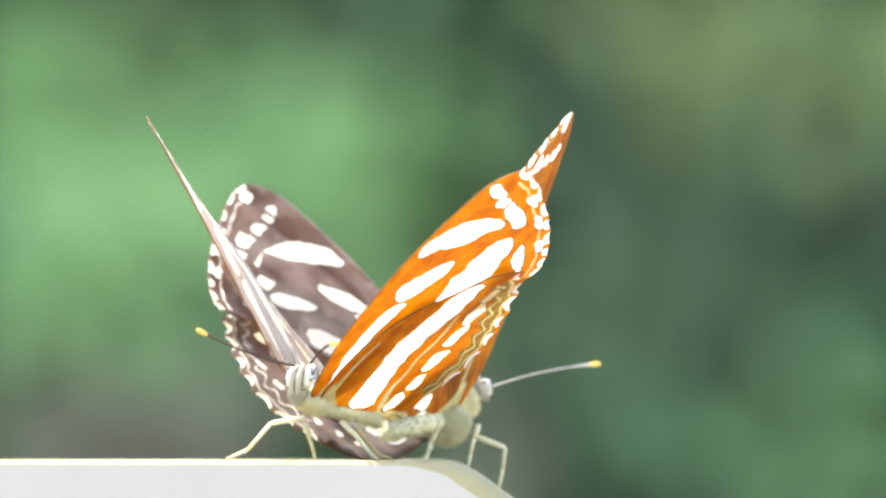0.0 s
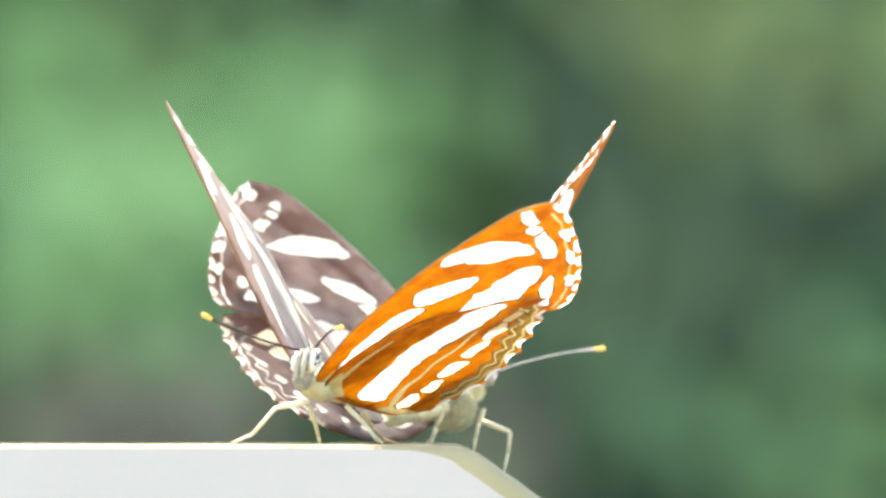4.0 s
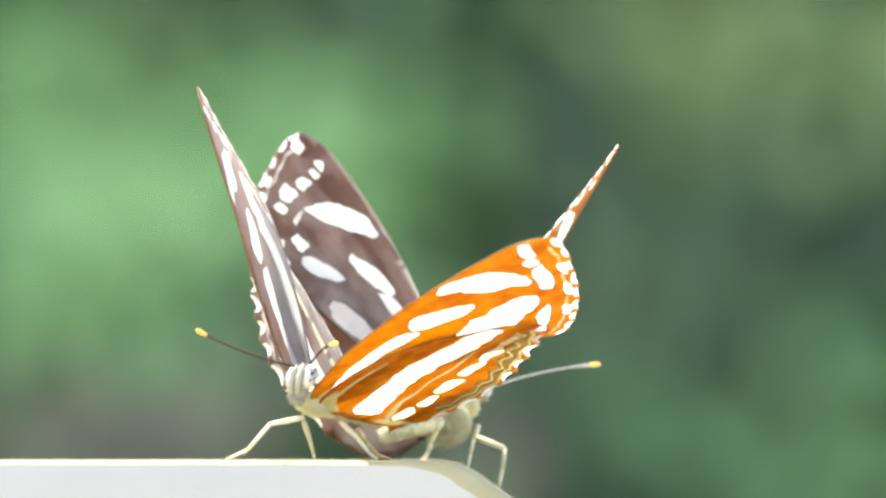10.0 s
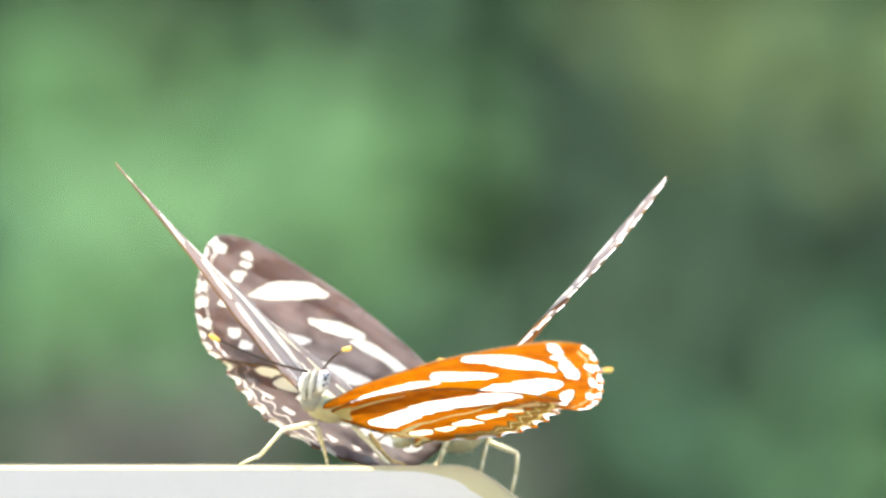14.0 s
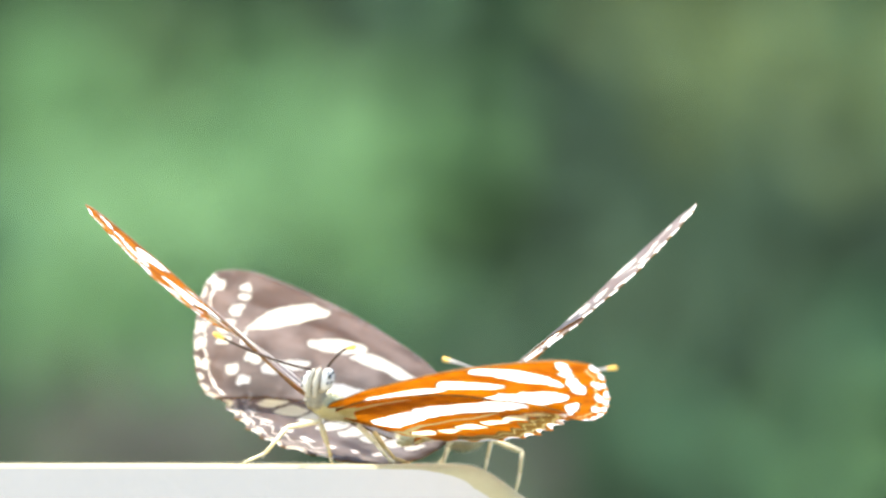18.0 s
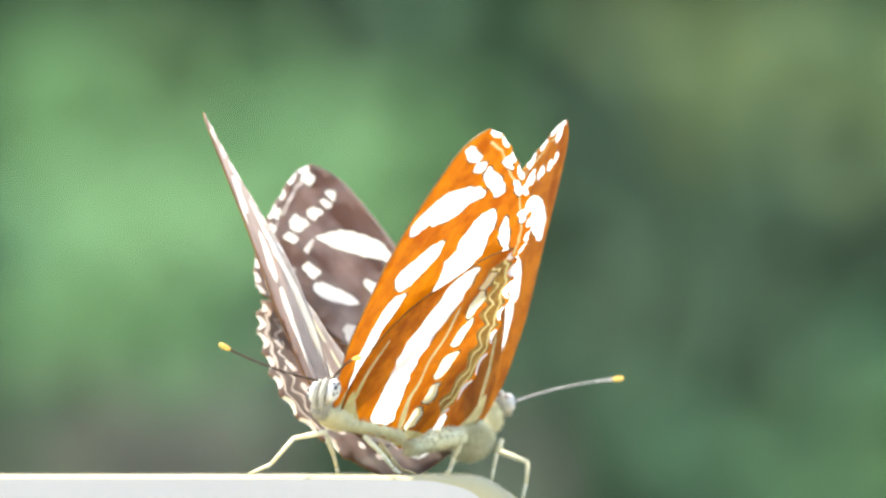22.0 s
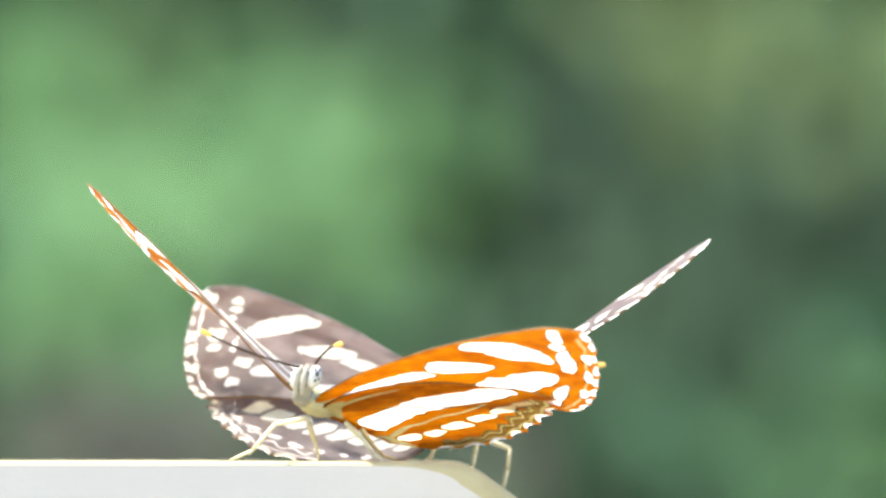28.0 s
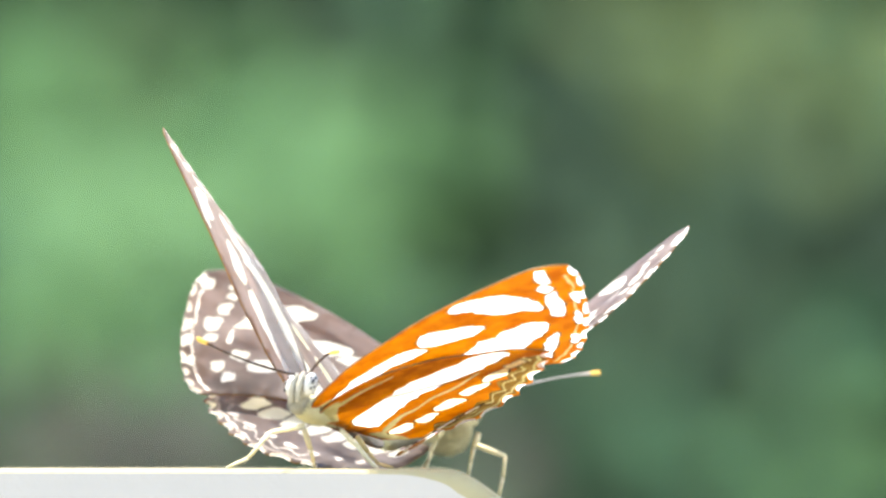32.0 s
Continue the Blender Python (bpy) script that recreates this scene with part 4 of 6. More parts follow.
        (29.3, 58.5, -2.2, 1.6), (29.4, 52.1, -2.7, 1.7), (29.5, 42.4, -3.0, 0.8), (29.6, 33.3, -2.9, -0.2), (29.7, 31.2, -3.2, -0.3),
        (29.8, 33.0, -3.9, 0.1), (29.9, 36.0, -2.9, 0.5), (30, 39.9, -3.2, 1.1), (30.1, 46.6, -3.4, 1.5), (30.2, 47.6, -2.8, 1.1), (30.3, 42.3, -3.6, 0.0),
        (30.4, 36.3, -4.3, -1.2), (30.5, 42.1, -4.1, -0.9), (30.6, 42.4, -4.4, -1.4), (30.7, 53.7, -5.2, -1.0), (30.8, 55.9, -5.0, -1.5),
        (30.9, 58.0, -4.6, -2.0), (31, 53.8, -5.2, -2.5), (31.1, 48.4, -5.9, -2.4), (31.2, 48.8, -5.7, -2.2), (31.3, 49.6, -5.4, -2.1),
        (31.4, 49.7, -5.8, -1.9), (31.5, 46.8, -5.4, -2.1), (31.6, 53.8, -5.9, -1.7), (31.7, 51.3, -6.6, -1.5), (31.8, 48.0, -6.1, -1.6),
        (31.9, 47.0, -6.1, -1.6), (32, 48.0, -5.6, -1.4)]
    a_left = [(0, 37.2, 1.5, -7.8), (0.1, 30.9, 3.4, -8.1), (0.2, 31.8, 2.6, -8.0), (0.3, 36.5, 2.2, -7.6), (0.4, 41.3, 2.8, -7.2), (0.5, 45.8, 2.5, -6.9),
        (0.6, 51.2, 3.8, -6.5), (0.7, 56.6, 3.1, -6.0), (0.8, 52.4, 3.3, -6.2), (0.9, 52.4, 3.5, -6.1), (1, 45.1, 0.6, -6.5), (1.1, 35.3, 4.0, -6.9),
        (1.2, 33.6, 2.7, -6.9), (1.3, 33.6, 2.7, -6.8), (1.4, 45.1, 1.1, -5.9), (1.5, 57.8, 3.5, -5.0), (1.6, 63.1, 2.6, -5.4), (1.7, 60.9, 2.2, -4.6),
        (1.8, 57.7, 1.4, -4.6), (1.9, 55.8, 1.0, -4.6), (2, 46.2, 0.3, -5.0), (2.1, 44.0, -0.1, -5.0), (2.2, 46.0, -0.3, -4.7), (2.3, 52.2, -0.6, -4.1),
        (2.4, 53.6, -0.3, -3.9), (2.5, 61.1, 0.8, -3.2), (2.6, 58.8, 1.3, -3.2), (2.7, 53.0, 0.7, -3.3), (2.8, 53.3, 0.8, -3.1), (2.9, 50.0, -1.0, -3.1),
        (3, 56.7, 0.9, -2.6), (3.1, 58.2, 0.9, -2.3), (3.2, 57.1, 0.9, -2.2), (3.3, 54.2, -0.1, -2.2), (3.4, 45.6, -1.4, -2.6), (3.5, 45.3, -0.9, -2.4),
        (5.5, 69.6, 2.5, -1.8), (5.6, 69.7, 2.5, -1.7), (5.8, 68.4, 2.5, -0.8), (5.9, 66.2, 2.2, 0.4), (6, 66.3, 2.8, 0.5), (6.1, 63.7, 1.2, 1.2),
        (6.2, 64.5, 1.6, 0.5), (6.3, 66.4, 1.6, -0.7), (6.4, 69.6, 3.5, -2.5), (6.5, 69.5, 2.5, -2.8), (6.6, 68.5, 2.1, -2.8), (6.7, 65.2, 1.3, -1.7),
        (6.8, 61.9, 2.7, -0.7), (6.9, 58.8, 2.0, -1.0), (7, 59.5, 2.0, -1.3), (7.1, 61.1, 2.2, -1.2), (7.2, 64.9, 2.3, -2.9), (7.3, 65.3, 2.0, -3.1),
        (7.4, 66.3, 2.4, -3.6), (7.5, 66.9, 2.2, -3.9), (7.6, 65.8, 2.6, -3.5), (7.7, 63.3, 2.7, -2.4), (7.8, 59.5, 2.8, -1.5), (7.9, 56.7, 2.4, -1.7),
        (8, 54.9, 2.8, -1.8), (8.1, 55.5, 3.3, -1.6), (8.2, 57.8, 3.3, -1.3), (8.3, 61.3, 3.0, -0.9), (8.4, 65.3, 3.1, -2.4), (8.5, 68.9, 2.8, -3.7),
        (8.6, 69.0, 2.5, -3.5), (8.7, 65.9, 2.3, -1.9), (8.8, 64.4, 2.2, -0.9), (8.9, 61.2, 1.5, 0.1), (9, 59.3, 2.3, 0.2), (9.1, 61.9, 1.8, 0.1),
        (9.2, 64.5, 1.7, -1.1), (9.3, 66.3, 1.9, -2.2), (9.4, 68.5, 2.7, -3.4), (9.5, 69.1, 3.2, -4.0), (9.6, 68.1, 3.0, -3.9), (9.7, 66.4, 3.3, -3.5),
        (9.8, 59.0, 3.6, -1.9), (9.9, 54.9, 4.1, -2.4), (10, 52.5, 2.7, -2.8), (10.1, 48.3, 2.4, -2.9), (10.2, 46.5, 2.0, -2.8), (10.3, 43.0, 3.0, -2.8),
        (10.4, 41.1, 3.5, -2.7), (10.5, 44.5, 0.5, -2.2), (10.6, 45.9, -0.1, -1.9), (10.7, 49.2, 0.7, -1.5), (10.8, 54.9, 1.7, -1.0),
        (10.9, 56.9, 0.5, -0.6), (11, 58.0, 3.2, -0.4), (11.1, 57.7, 2.4, -0.3), (11.2, 57.9, 2.6, -0.3), (11.3, 57.6, 2.5, -0.3), (11.4, 57.3, 2.5, -0.3),
        (11.5, 57.0, 2.5, -0.2), (11.6, 56.9, 2.8, -0.2), (11.7, 60.1, 3.2, 0.0), (11.8, 64.6, 2.5, -1.3), (11.9, 67.1, 3.4, -2.4), (12, 65.7, 2.8, -1.9),
        (12.1, 65.4, 3.0, -1.8), (12.2, 64.5, 3.0, -1.6), (12.3, 64.5, 2.5, -1.7), (12.4, 66.1, 2.4, -2.5), (12.5, 66.5, 3.2, -2.8), (12.6, 67.4, 3.4, -3.4),
        (12.7, 69.0, 3.1, -4.2), (12.8, 67.0, 2.8, -3.4), (12.9, 65.9, 2.6, -3.1), (13, 64.5, 3.1, -2.6), (13.1, 65.9, 2.9, -3.1), (13.2, 67.9, 3.0, -3.9),
        (13.3, 72.2, 3.7, -5.7), (13.4, 72.2, 2.7, -5.6), (13.5, 71.9, 3.0, -5.3), (13.6, 70.8, 3.2, -4.7), (13.7, 69.5, 3.2, -4.0), (13.8, 68.7, 2.8, -3.6),
        (13.9, 69.7, 3.1, -3.9), (14, 70.9, 3.5, -4.3), (14.1, 72.6, 3.1, -5.2), (14.2, 70.6, 3.9, -4.4), (14.3, 69.8, 4.6, -4.2), (14.4, 68.8, 4.1, -3.9),
        (14.5, 67.1, 4.1, -3.2), (16.5, 69.9, 6.4, -6.7), (16.6, 71.6, 4.2, -7.6), (16.7, 72.3, 3.8, -8.0), (16.8, 72.6, 3.9, -8.2), (16.9, 73.2, 4.0, -8.6),
        (17, 73.5, 4.1, -8.8), (17.1, 72.7, 3.2, -8.1), (17.2, 72.5, 3.6, -7.7), (17.3, 72.8, 3.4, -7.5), (17.4, 72.8, 3.1, -7.2), (17.5, 72.2, 2.8, -6.6),
        (17.6, 72.9, 2.6, -6.6), (17.7, 73.3, 3.0, -6.4), (17.8, 73.9, 3.4, -6.4), (17.9, 74.6, 3.8, -6.4), (18, 74.2, 2.5, -5.9), (18.1, 75.1, 1.8, -6.7),
        (18.2, 75.2, 2.4, -7.1), (18.3, 75.0, 2.5, -7.5), (18.4, 71.3, 1.5, -6.2), (18.5, 70.0, 2.0, -6.1), (18.6, 71.4, 1.4, -7.1), (18.7, 71.6, 0.7, -7.6),
        (18.8, 72.6, 1.3, -8.4), (18.9, 71.2, 1.2, -8.2), (19, 67.9, 2.1, -7.2), (19.1, 68.3, 0.8, -7.2), (19.2, 63.8, 0.6, -5.1), (19.3, 53.2, 0.7, -4.1),
        (19.4, 36.5, -0.7, -5.0), (19.5, 20.9, -1.5, -5.7), (19.6, 17.6, 1.9, -5.7), (19.7, 17.2, 2.5, -5.6), (19.8, 17.4, 1.6, -5.4),
        (19.9, 20.7, 1.7, -5.0), (20, 22.0, 2.3, -4.8), (20.1, 22.4, 1.5, -4.8), (20.2, 20.3, 1.0, -4.9), (20.3, 28.4, 0.9, -4.4), (20.4, 36.4, -1.7, -4.0),
        (20.5, 45.7, 0.4, -3.4), (20.6, 41.6, -0.5, -3.7), (20.7, 30.4, -0.7, -4.4), (20.8, 22.0, 2.0, -4.9), (20.9, 19.5, 3.1, -5.1), (21, 22.8, 0.9, -4.9),
        (21.1, 28.0, 2.3, -4.7), (21.2, 36.3, 1.3, -4.3), (21.3, 47.6, 1.2, -3.7), (21.4, 44.7, 1.4, -4.0), (21.5, 35.5, -1.6, -4.7),
        (21.6, 22.1, 0.1, -5.6), (21.7, 12.4, 2.9, -6.1), (21.8, 16.9, 2.9, -6.1), (21.9, 19.2, 2.0, -6.1), (22, 22.2, 0.5, -6.0), (22.1, 29.7, -0.1, -5.4),
        (22.2, 36.9, -0.1, -4.8), (22.3, 43.3, -1.2, -4.2), (22.4, 43.8, -0.8, -4.0), (22.5, 43.6, 0.2, -3.9), (22.6, 39.5, -0.6, -3.9),
        (22.7, 36.2, -0.1, -4.0), (22.8, 31.5, -0.1, -4.1), (22.9, 36.1, -2.2, -3.6), (23, 45.3, -0.7, -2.9), (23.1, 52.4, 1.3, -2.2),
        (23.2, 47.2, 1.1, -2.2), (23.3, 45.5, 0.1, -1.9), (23.4, 35.8, -0.5, -2.2), (23.5, 20.8, 2.3, -2.8), (23.6, 12.7, 3.7, -2.7),
        (23.7, 13.7, 2.2, -2.4), (23.8, 20.2, 3.1, -1.8), (23.9, 26.1, 1.8, -1.2), (24, 35.2, 1.8, -0.3), (24.1, 39.8, -1.2, -0.3), (24.2, 41.0, -0.3, -0.6),
        (24.3, 46.1, -0.9, -0.7), (24.4, 51.1, 1.1, -0.7), (24.5, 47.6, 0.9, -1.3), (24.6, 48.5, 2.0, -1.6), (24.7, 42.4, 3.0, -2.3),
        (24.8, 37.2, 1.7, -2.9), (24.9, 38.2, 1.7, -3.2), (25, 37.5, 0.8, -3.6), (25.1, 39.6, 1.4, -3.3), (25.2, 45.0, 0.8, -2.8), (25.3, 52.2, 0.9, -2.1),
        (25.4, 60.0, 2.1, -1.5), (25.5, 65.5, 2.8, -3.0), (27.5, 76.1, 0.9, -3.4), (27.6, 74.9, 0.1, -2.6), (27.7, 72.2, 0.0, -1.2), (27.8, 70.2, 0.4, -0.1),
        (27.9, 70.6, -0.3, -0.1), (28, 70.3, 1.5, 0.3), (28.1, 70.8, 0.2, -0.1), (28.2, 70.4, 0.9, -0.0), (28.3, 69.1, 0.8, 0.5), (28.4, 67.8, 1.3, 0.9),
        (28.5, 67.7, 2.0, 0.9), (28.6, 68.8, 2.4, 0.3), (28.7, 71.3, 2.2, -0.9), (28.8, 75.8, 2.4, -3.0), (28.9, 75.6, 2.0, -3.0), (29, 74.1, 2.9, -2.5),
        (29.1, 71.7, 2.6, -1.8), (29.2, 69.0, 2.6, -1.0), (29.3, 64.1, 3.8, 0.7), (29.4, 57.4, 3.1, 1.5), (29.5, 47.7, 1.6, 0.5), (29.6, 40.6, 1.2, -0.3),
        (29.7, 36.9, 2.1, -0.9), (29.8, 38.2, 1.0, -1.3), (29.9, 40.5, 0.7, -1.5), (30, 46.9, 1.2, -1.5), (30.1, 48.2, 0.7, -1.3), (30.2, 51.6, 2.8, -1.0),
        (30.3, 49.8, 0.8, -1.0), (30.4, 42.5, 0.9, -1.3), (30.5, 47.0, 0.0, -0.9), (30.6, 50.8, -0.0, -0.6), (30.7, 58.5, 0.3, -0.0),
        (30.8, 63.4, 1.0, -0.5), (30.9, 64.1, 0.2, -0.7), (31, 59.5, 0.4, 0.4), (31.1, 53.0, -0.1, -0.2), (31.2, 54.9, 0.2, -0.2), (31.3, 49.1, 0.6, -0.7),
        (31.4, 52.8, 1.1, -0.6), (31.5, 53.6, 1.0, -0.7), (31.6, 51.6, 0.5, -1.0), (31.7, 52.2, 1.0, -1.1), (31.8, 49.7, 0.6, -1.4), (31.9, 57.3, 0.1, -1.1),
        (32, 56.3, 0.1, -1.4)]
    b_left = [(0, 44.0, -0.7, 7.8), (0.1, 41.9, 0.2, 7.4), (0.2, 43.7, -1.2, 8.4), (0.3, 45.5, 3.4, 9.5), (0.4, 45.5, -0.3, 9.9), (0.5, 48.1, 2.1, 11.3),
        (0.6, 44.5, -0.4, 10.2), (0.7, 45.6, -0.6, 11.0), (0.8, 43.3, 0.6, 10.4), (0.9, 47.9, 2.1, 12.6), (1, 41.2, -0.5, 10.3), (1.1, 38.4, -0.4, 9.0),
        (1.2, 40.8, -0.7, 9.8), (1.3, 40.0, -0.7, 9.3), (1.4, 44.9, 0.2, 11.0), (1.5, 49.4, 0.5, 12.7), (1.6, 48.4, 0.0, 12.1), (1.7, 50.8, 1.6, 12.9),
        (1.8, 51.6, 1.7, 13.0), (1.9, 52.0, 2.1, 13.0), (2.1, 46.7, 3.7, 10.6), (2.2, 49.8, 5.4, 11.8), (2.4, 52.2, 0.0, 12.8), (2.5, 57.7, 1.1, 14.9),
        (2.6, 54.4, -0.7, 13.5), (2.7, 50.8, -1.8, 12.1), (2.8, 49.2, 0.4, 11.4), (2.9, 49.4, 1.6, 11.5), (3, 41.8, -0.7, 8.4), (3.1, 42.7, -0.6, 8.7),
        (3.2, 45.2, -0.9, 9.8), (3.3, 42.2, -2.7, 8.6), (3.4, 43.0, 0.1, 8.9), (3.5, 44.9, 2.6, 9.7), (5.5, 50.8, 0.3, 12.4), (5.6, 50.6, 0.4, 12.3),
        (5.8, 50.3, 0.7, 12.2), (5.9, 43.7, -0.6, 9.6), (6, 44.6, -0.9, 10.0), (6.1, 43.1, -1.3, 9.4), (6.2, 44.2, -1.0, 10.0), (6.3, 46.6, 0.1, 11.0),
        (6.4, 47.1, -2.5, 11.3), (6.5, 43.8, -1.0, 10.0), (6.6, 41.9, 0.2, 9.4), (6.7, 37.8, 1.1, 7.8), (6.8, 36.7, -1.3, 7.4), (6.9, 37.8, 0.1, 8.0),
        (7, 38.1, -0.4, 8.2), (7.1, 38.2, 1.5, 8.1), (7.2, 41.6, -1.2, 9.3), (7.3, 40.8, -1.7, 8.9), (7.4, 38.4, -0.1, 7.8), (7.5, 36.8, -1.3, 7.0),
        (7.6, 35.9, -1.6, 6.5), (7.7, 35.9, -0.7, 6.4), (7.8, 37.6, -1.7, 7.0), (7.9, 40.0, -2.2, 7.8), (8, 41.4, -0.8, 8.2), (8.1, 47.3, -5.7, 10.9),
        (8.2, 48.0, -1.1, 11.4), (8.3, 44.8, -2.4, 10.5), (8.4, 45.0, -1.4, 10.9), (8.5, 42.2, -3.2, 10.1), (8.6, 40.8, -0.7, 9.8), (8.7, 39.6, 1.0, 9.7),
        (8.8, 38.2, 0.0, 9.4), (8.9, 36.7, -0.9, 9.2), (9, 37.7, -0.4, 9.9), (9.1, 43.6, 3.1, 12.3), (9.2, 46.3, -0.7, 13.5), (9.3, 47.9, -0.3, 14.2),
        (9.4, 50.0, -0.1, 15.1), (9.5, 46.6, -1.5, 13.8), (9.6, 38.5, -0.8, 10.6), (9.7, 47.2, 0.3, 14.2), (9.8, 27.5, 0.1, 6.4), (9.9, 20.9, 0.3, 6.1),
        (10, 28.7, -1.3, 7.0), (10.1, 34.1, -4.5, 9.5), (10.3, 47.0, -2.7, 15.4), (10.4, 47.2, -2.7, 15.8), (10.5, 46.2, -0.2, 15.8),
        (10.6, 43.4, -2.0, 15.0), (10.7, 46.9, 0.7, 16.8), (10.8, 32.8, 0.6, 11.4), (10.9, 28.8, -0.3, 10.2), (11, 27.5, -0.8, 10.5),
        (11.1, 27.8, -1.6, 9.6), (11.2, 36.3, -2.4, 11.9), (11.3, 46.3, 1.8, 15.1), (11.4, 54.4, -0.4, 17.5), (11.5, 56.4, -3.1, 17.5),
        (11.6, 50.7, -2.0, 14.3), (11.7, 50.3, -2.4, 13.4), (11.8, 50.0, -0.6, 12.4), (11.9, 44.4, -3.3, 9.3), (12, 43.0, -3.3, 7.9),
        (12.1, 42.3, -2.0, 7.5), (12.2, 48.9, -2.3, 9.9), (12.3, 52.5, -3.1, 11.2), (12.4, 54.2, -4.7, 11.7), (12.5, 51.3, -5.2, 10.4),
        (12.6, 54.3, -3.7, 11.4), (12.7, 54.9, -5.8, 11.5), (12.8, 53.1, -5.5, 10.6), (12.9, 52.4, -2.7, 10.1), (13.1, 48.8, -4.7, 8.3),
        (13.2, 52.8, -4.7, 9.7), (13.3, 56.1, -4.9, 10.8), (13.4, 58.8, -4.9, 11.6), (13.5, 59.2, -3.1, 11.6), (13.6, 54.9, -4.3, 9.7),
        (13.7, 51.5, -4.2, 8.1), (13.8, 50.7, -3.7, 7.6), (13.9, 52.7, -4.3, 8.2), (14, 53.8, -4.4, 8.4), (14.1, 55.0, -4.4, 9.0), (14.2, 54.7, -3.7, 9.0),
        (14.3, 54.6, -3.3, 9.0), (14.4, 57.9, -3.4, 10.5), (14.5, 56.8, -1.9, 10.1), (16.5, 65.7, -6.8, 15.7), (16.6, 68.7, -2.9, 17.0),
        (16.7, 68.8, -2.4, 17.1), (16.8, 65.1, -3.1, 15.7), (16.9, 62.7, -4.2, 14.9), (17, 61.9, -3.4, 14.7), (17.1, 55.0, -5.4, 12.0),
        (17.2, 50.2, -3.5, 10.2), (17.3, 45.0, -1.3, 8.2), (17.4, 41.3, -2.7, 6.8), (17.5, 46.7, -3.1, 9.0), (17.6, 53.8, -3.1, 11.9),
        (17.7, 58.6, -0.4, 13.9), (17.8, 63.9, -1.3, 16.1), (17.9, 65.4, -0.5, 16.8), (18, 64.5, 0.3, 16.5), (18.1, 63.3, -1.3, 16.7),
        (18.2, 61.7, -2.1, 16.7), (18.3, 63.5, -0.1, 18.0), (18.4, 61.2, -0.1, 17.7), (18.5, 58.4, -0.9, 17.2), (18.6, 56.6, 0.9, 17.1),
        (18.7, 54.3, -0.4, 16.8), (18.8, 54.9, -0.5, 17.7), (18.9, 54.9, 0.6, 18.3), (19, 56.3, 0.4, 19.5), (19.1, 55.5, 0.7, 19.1), (19.2, 54.9, 1.1, 18.8),
        (19.3, 54.2, -0.7, 18.5), (19.4, 52.6, -0.3, 17.8), (19.5, 47.9, 0.0, 15.8), (19.6, 44.0, 0.7, 14.2), (19.7, 41.7, -0.9, 13.3),
        (19.8, 41.2, 0.4, 13.0), (19.9, 43.8, 2.0, 14.0), (20, 45.3, 0.9, 14.6), (20.1, 45.3, 1.9, 14.3), (20.2, 40.7, 4.0, 12.3), (20.3, 37.5, 2.6, 10.8),
        (20.4, 34.2, 1.5, 9.3), (20.5, 37.4, 0.0, 10.3), (20.6, 35.1, 2.7, 9.2), (20.7, 33.3, 1.1, 8.2), (21.2, 49.8, 3.8, 14.4), (21.3, 51.1, 4.0, 15.1),
        (21.4, 44.9, 3.3, 12.8), (21.5, 37.0, 3.3, 9.7), (21.6, 27.5, 2.8, 6.1), (21.7, 24.0, 2.5, 5.7), (21.8, 26.0, 4.6, 5.9), (21.9, 32.8, 3.8, 8.6),
        (22, 35.6, 2.2, 9.9), (22.1, 41.4, 2.8, 12.7), (22.2, 50.4, 3.5, 16.6), (22.3, 55.5, 6.4, 19.1), (22.4, 58.4, 5.8, 20.7), (22.5, 58.2, 4.6, 21.0),
        (22.6, 52.9, 0.3, 19.3), (22.8, 42.9, 2.8, 16.1), (22.9, 37.8, 4.6, 14.5), (23, 31.0, 2.8, 12.2), (23.1, 28.3, 3.0, 10.7), (23.2, 22.0, 4.7, 9.7),
        (23.3, 20.0, 3.3, 8.6), (23.4, 18.7, 3.3, 7.6), (23.5, 24.5, 4.3, 6.5), (23.6, 30.8, -1.6, 7.0), (23.7, 37.0, 1.3, 8.6), (23.8, 41.6, 1.1, 9.6),
        (23.9, 48.4, 2.6, 11.4), (24, 54.5, 2.9, 13.0), (24.1, 53.6, 2.8, 12.7), (24.2, 51.3, 1.9, 11.8), (24.3, 49.5, 7.5, 11.1), (24.4, 44.2, 1.2, 9.0),
        (24.5, 45.0, 1.1, 9.4), (24.6, 45.7, 0.9, 9.7), (24.7, 51.1, 1.6, 11.8), (24.8, 54.6, 2.0, 13.3), (24.9, 63.2, 7.8, 16.7), (25, 57.1, 2.7, 14.3),
        (25.2, 55.0, 5.6, 13.0), (25.3, 50.1, 3.9, 10.8), (25.4, 51.3, 3.9, 11.0), (25.5, 52.9, 4.9, 11.4), (27.5, 64.6, 5.0, 11.3), (27.6, 62.0, 2.8, 10.0),
        (27.7, 60.6, 3.3, 9.2), (27.8, 62.5, 3.1, 9.8), (27.9, 68.0, 5.4, 11.7), (28, 68.3, 3.3, 11.6), (28.1, 72.7, 4.7, 13.4), (28.2, 72.8, 5.3, 13.5),
        (28.3, 72.6, 5.2, 13.5), (28.4, 72.7, 5.7, 13.7), (28.5, 70.0, 3.7, 12.7), (28.6, 69.4, 3.9, 12.5), (28.7, 70.0, 4.5, 12.8), (28.8, 69.7, 4.1, 12.8),
        (28.9, 69.2, 2.7, 12.6), (29, 68.1, 2.6, 12.3), (29.1, 68.3, 2.7, 13.6), (29.2, 69.4, 3.6, 15.2), (29.3, 68.8, 2.3, 16.2), (29.4, 68.7, 2.7, 17.4),
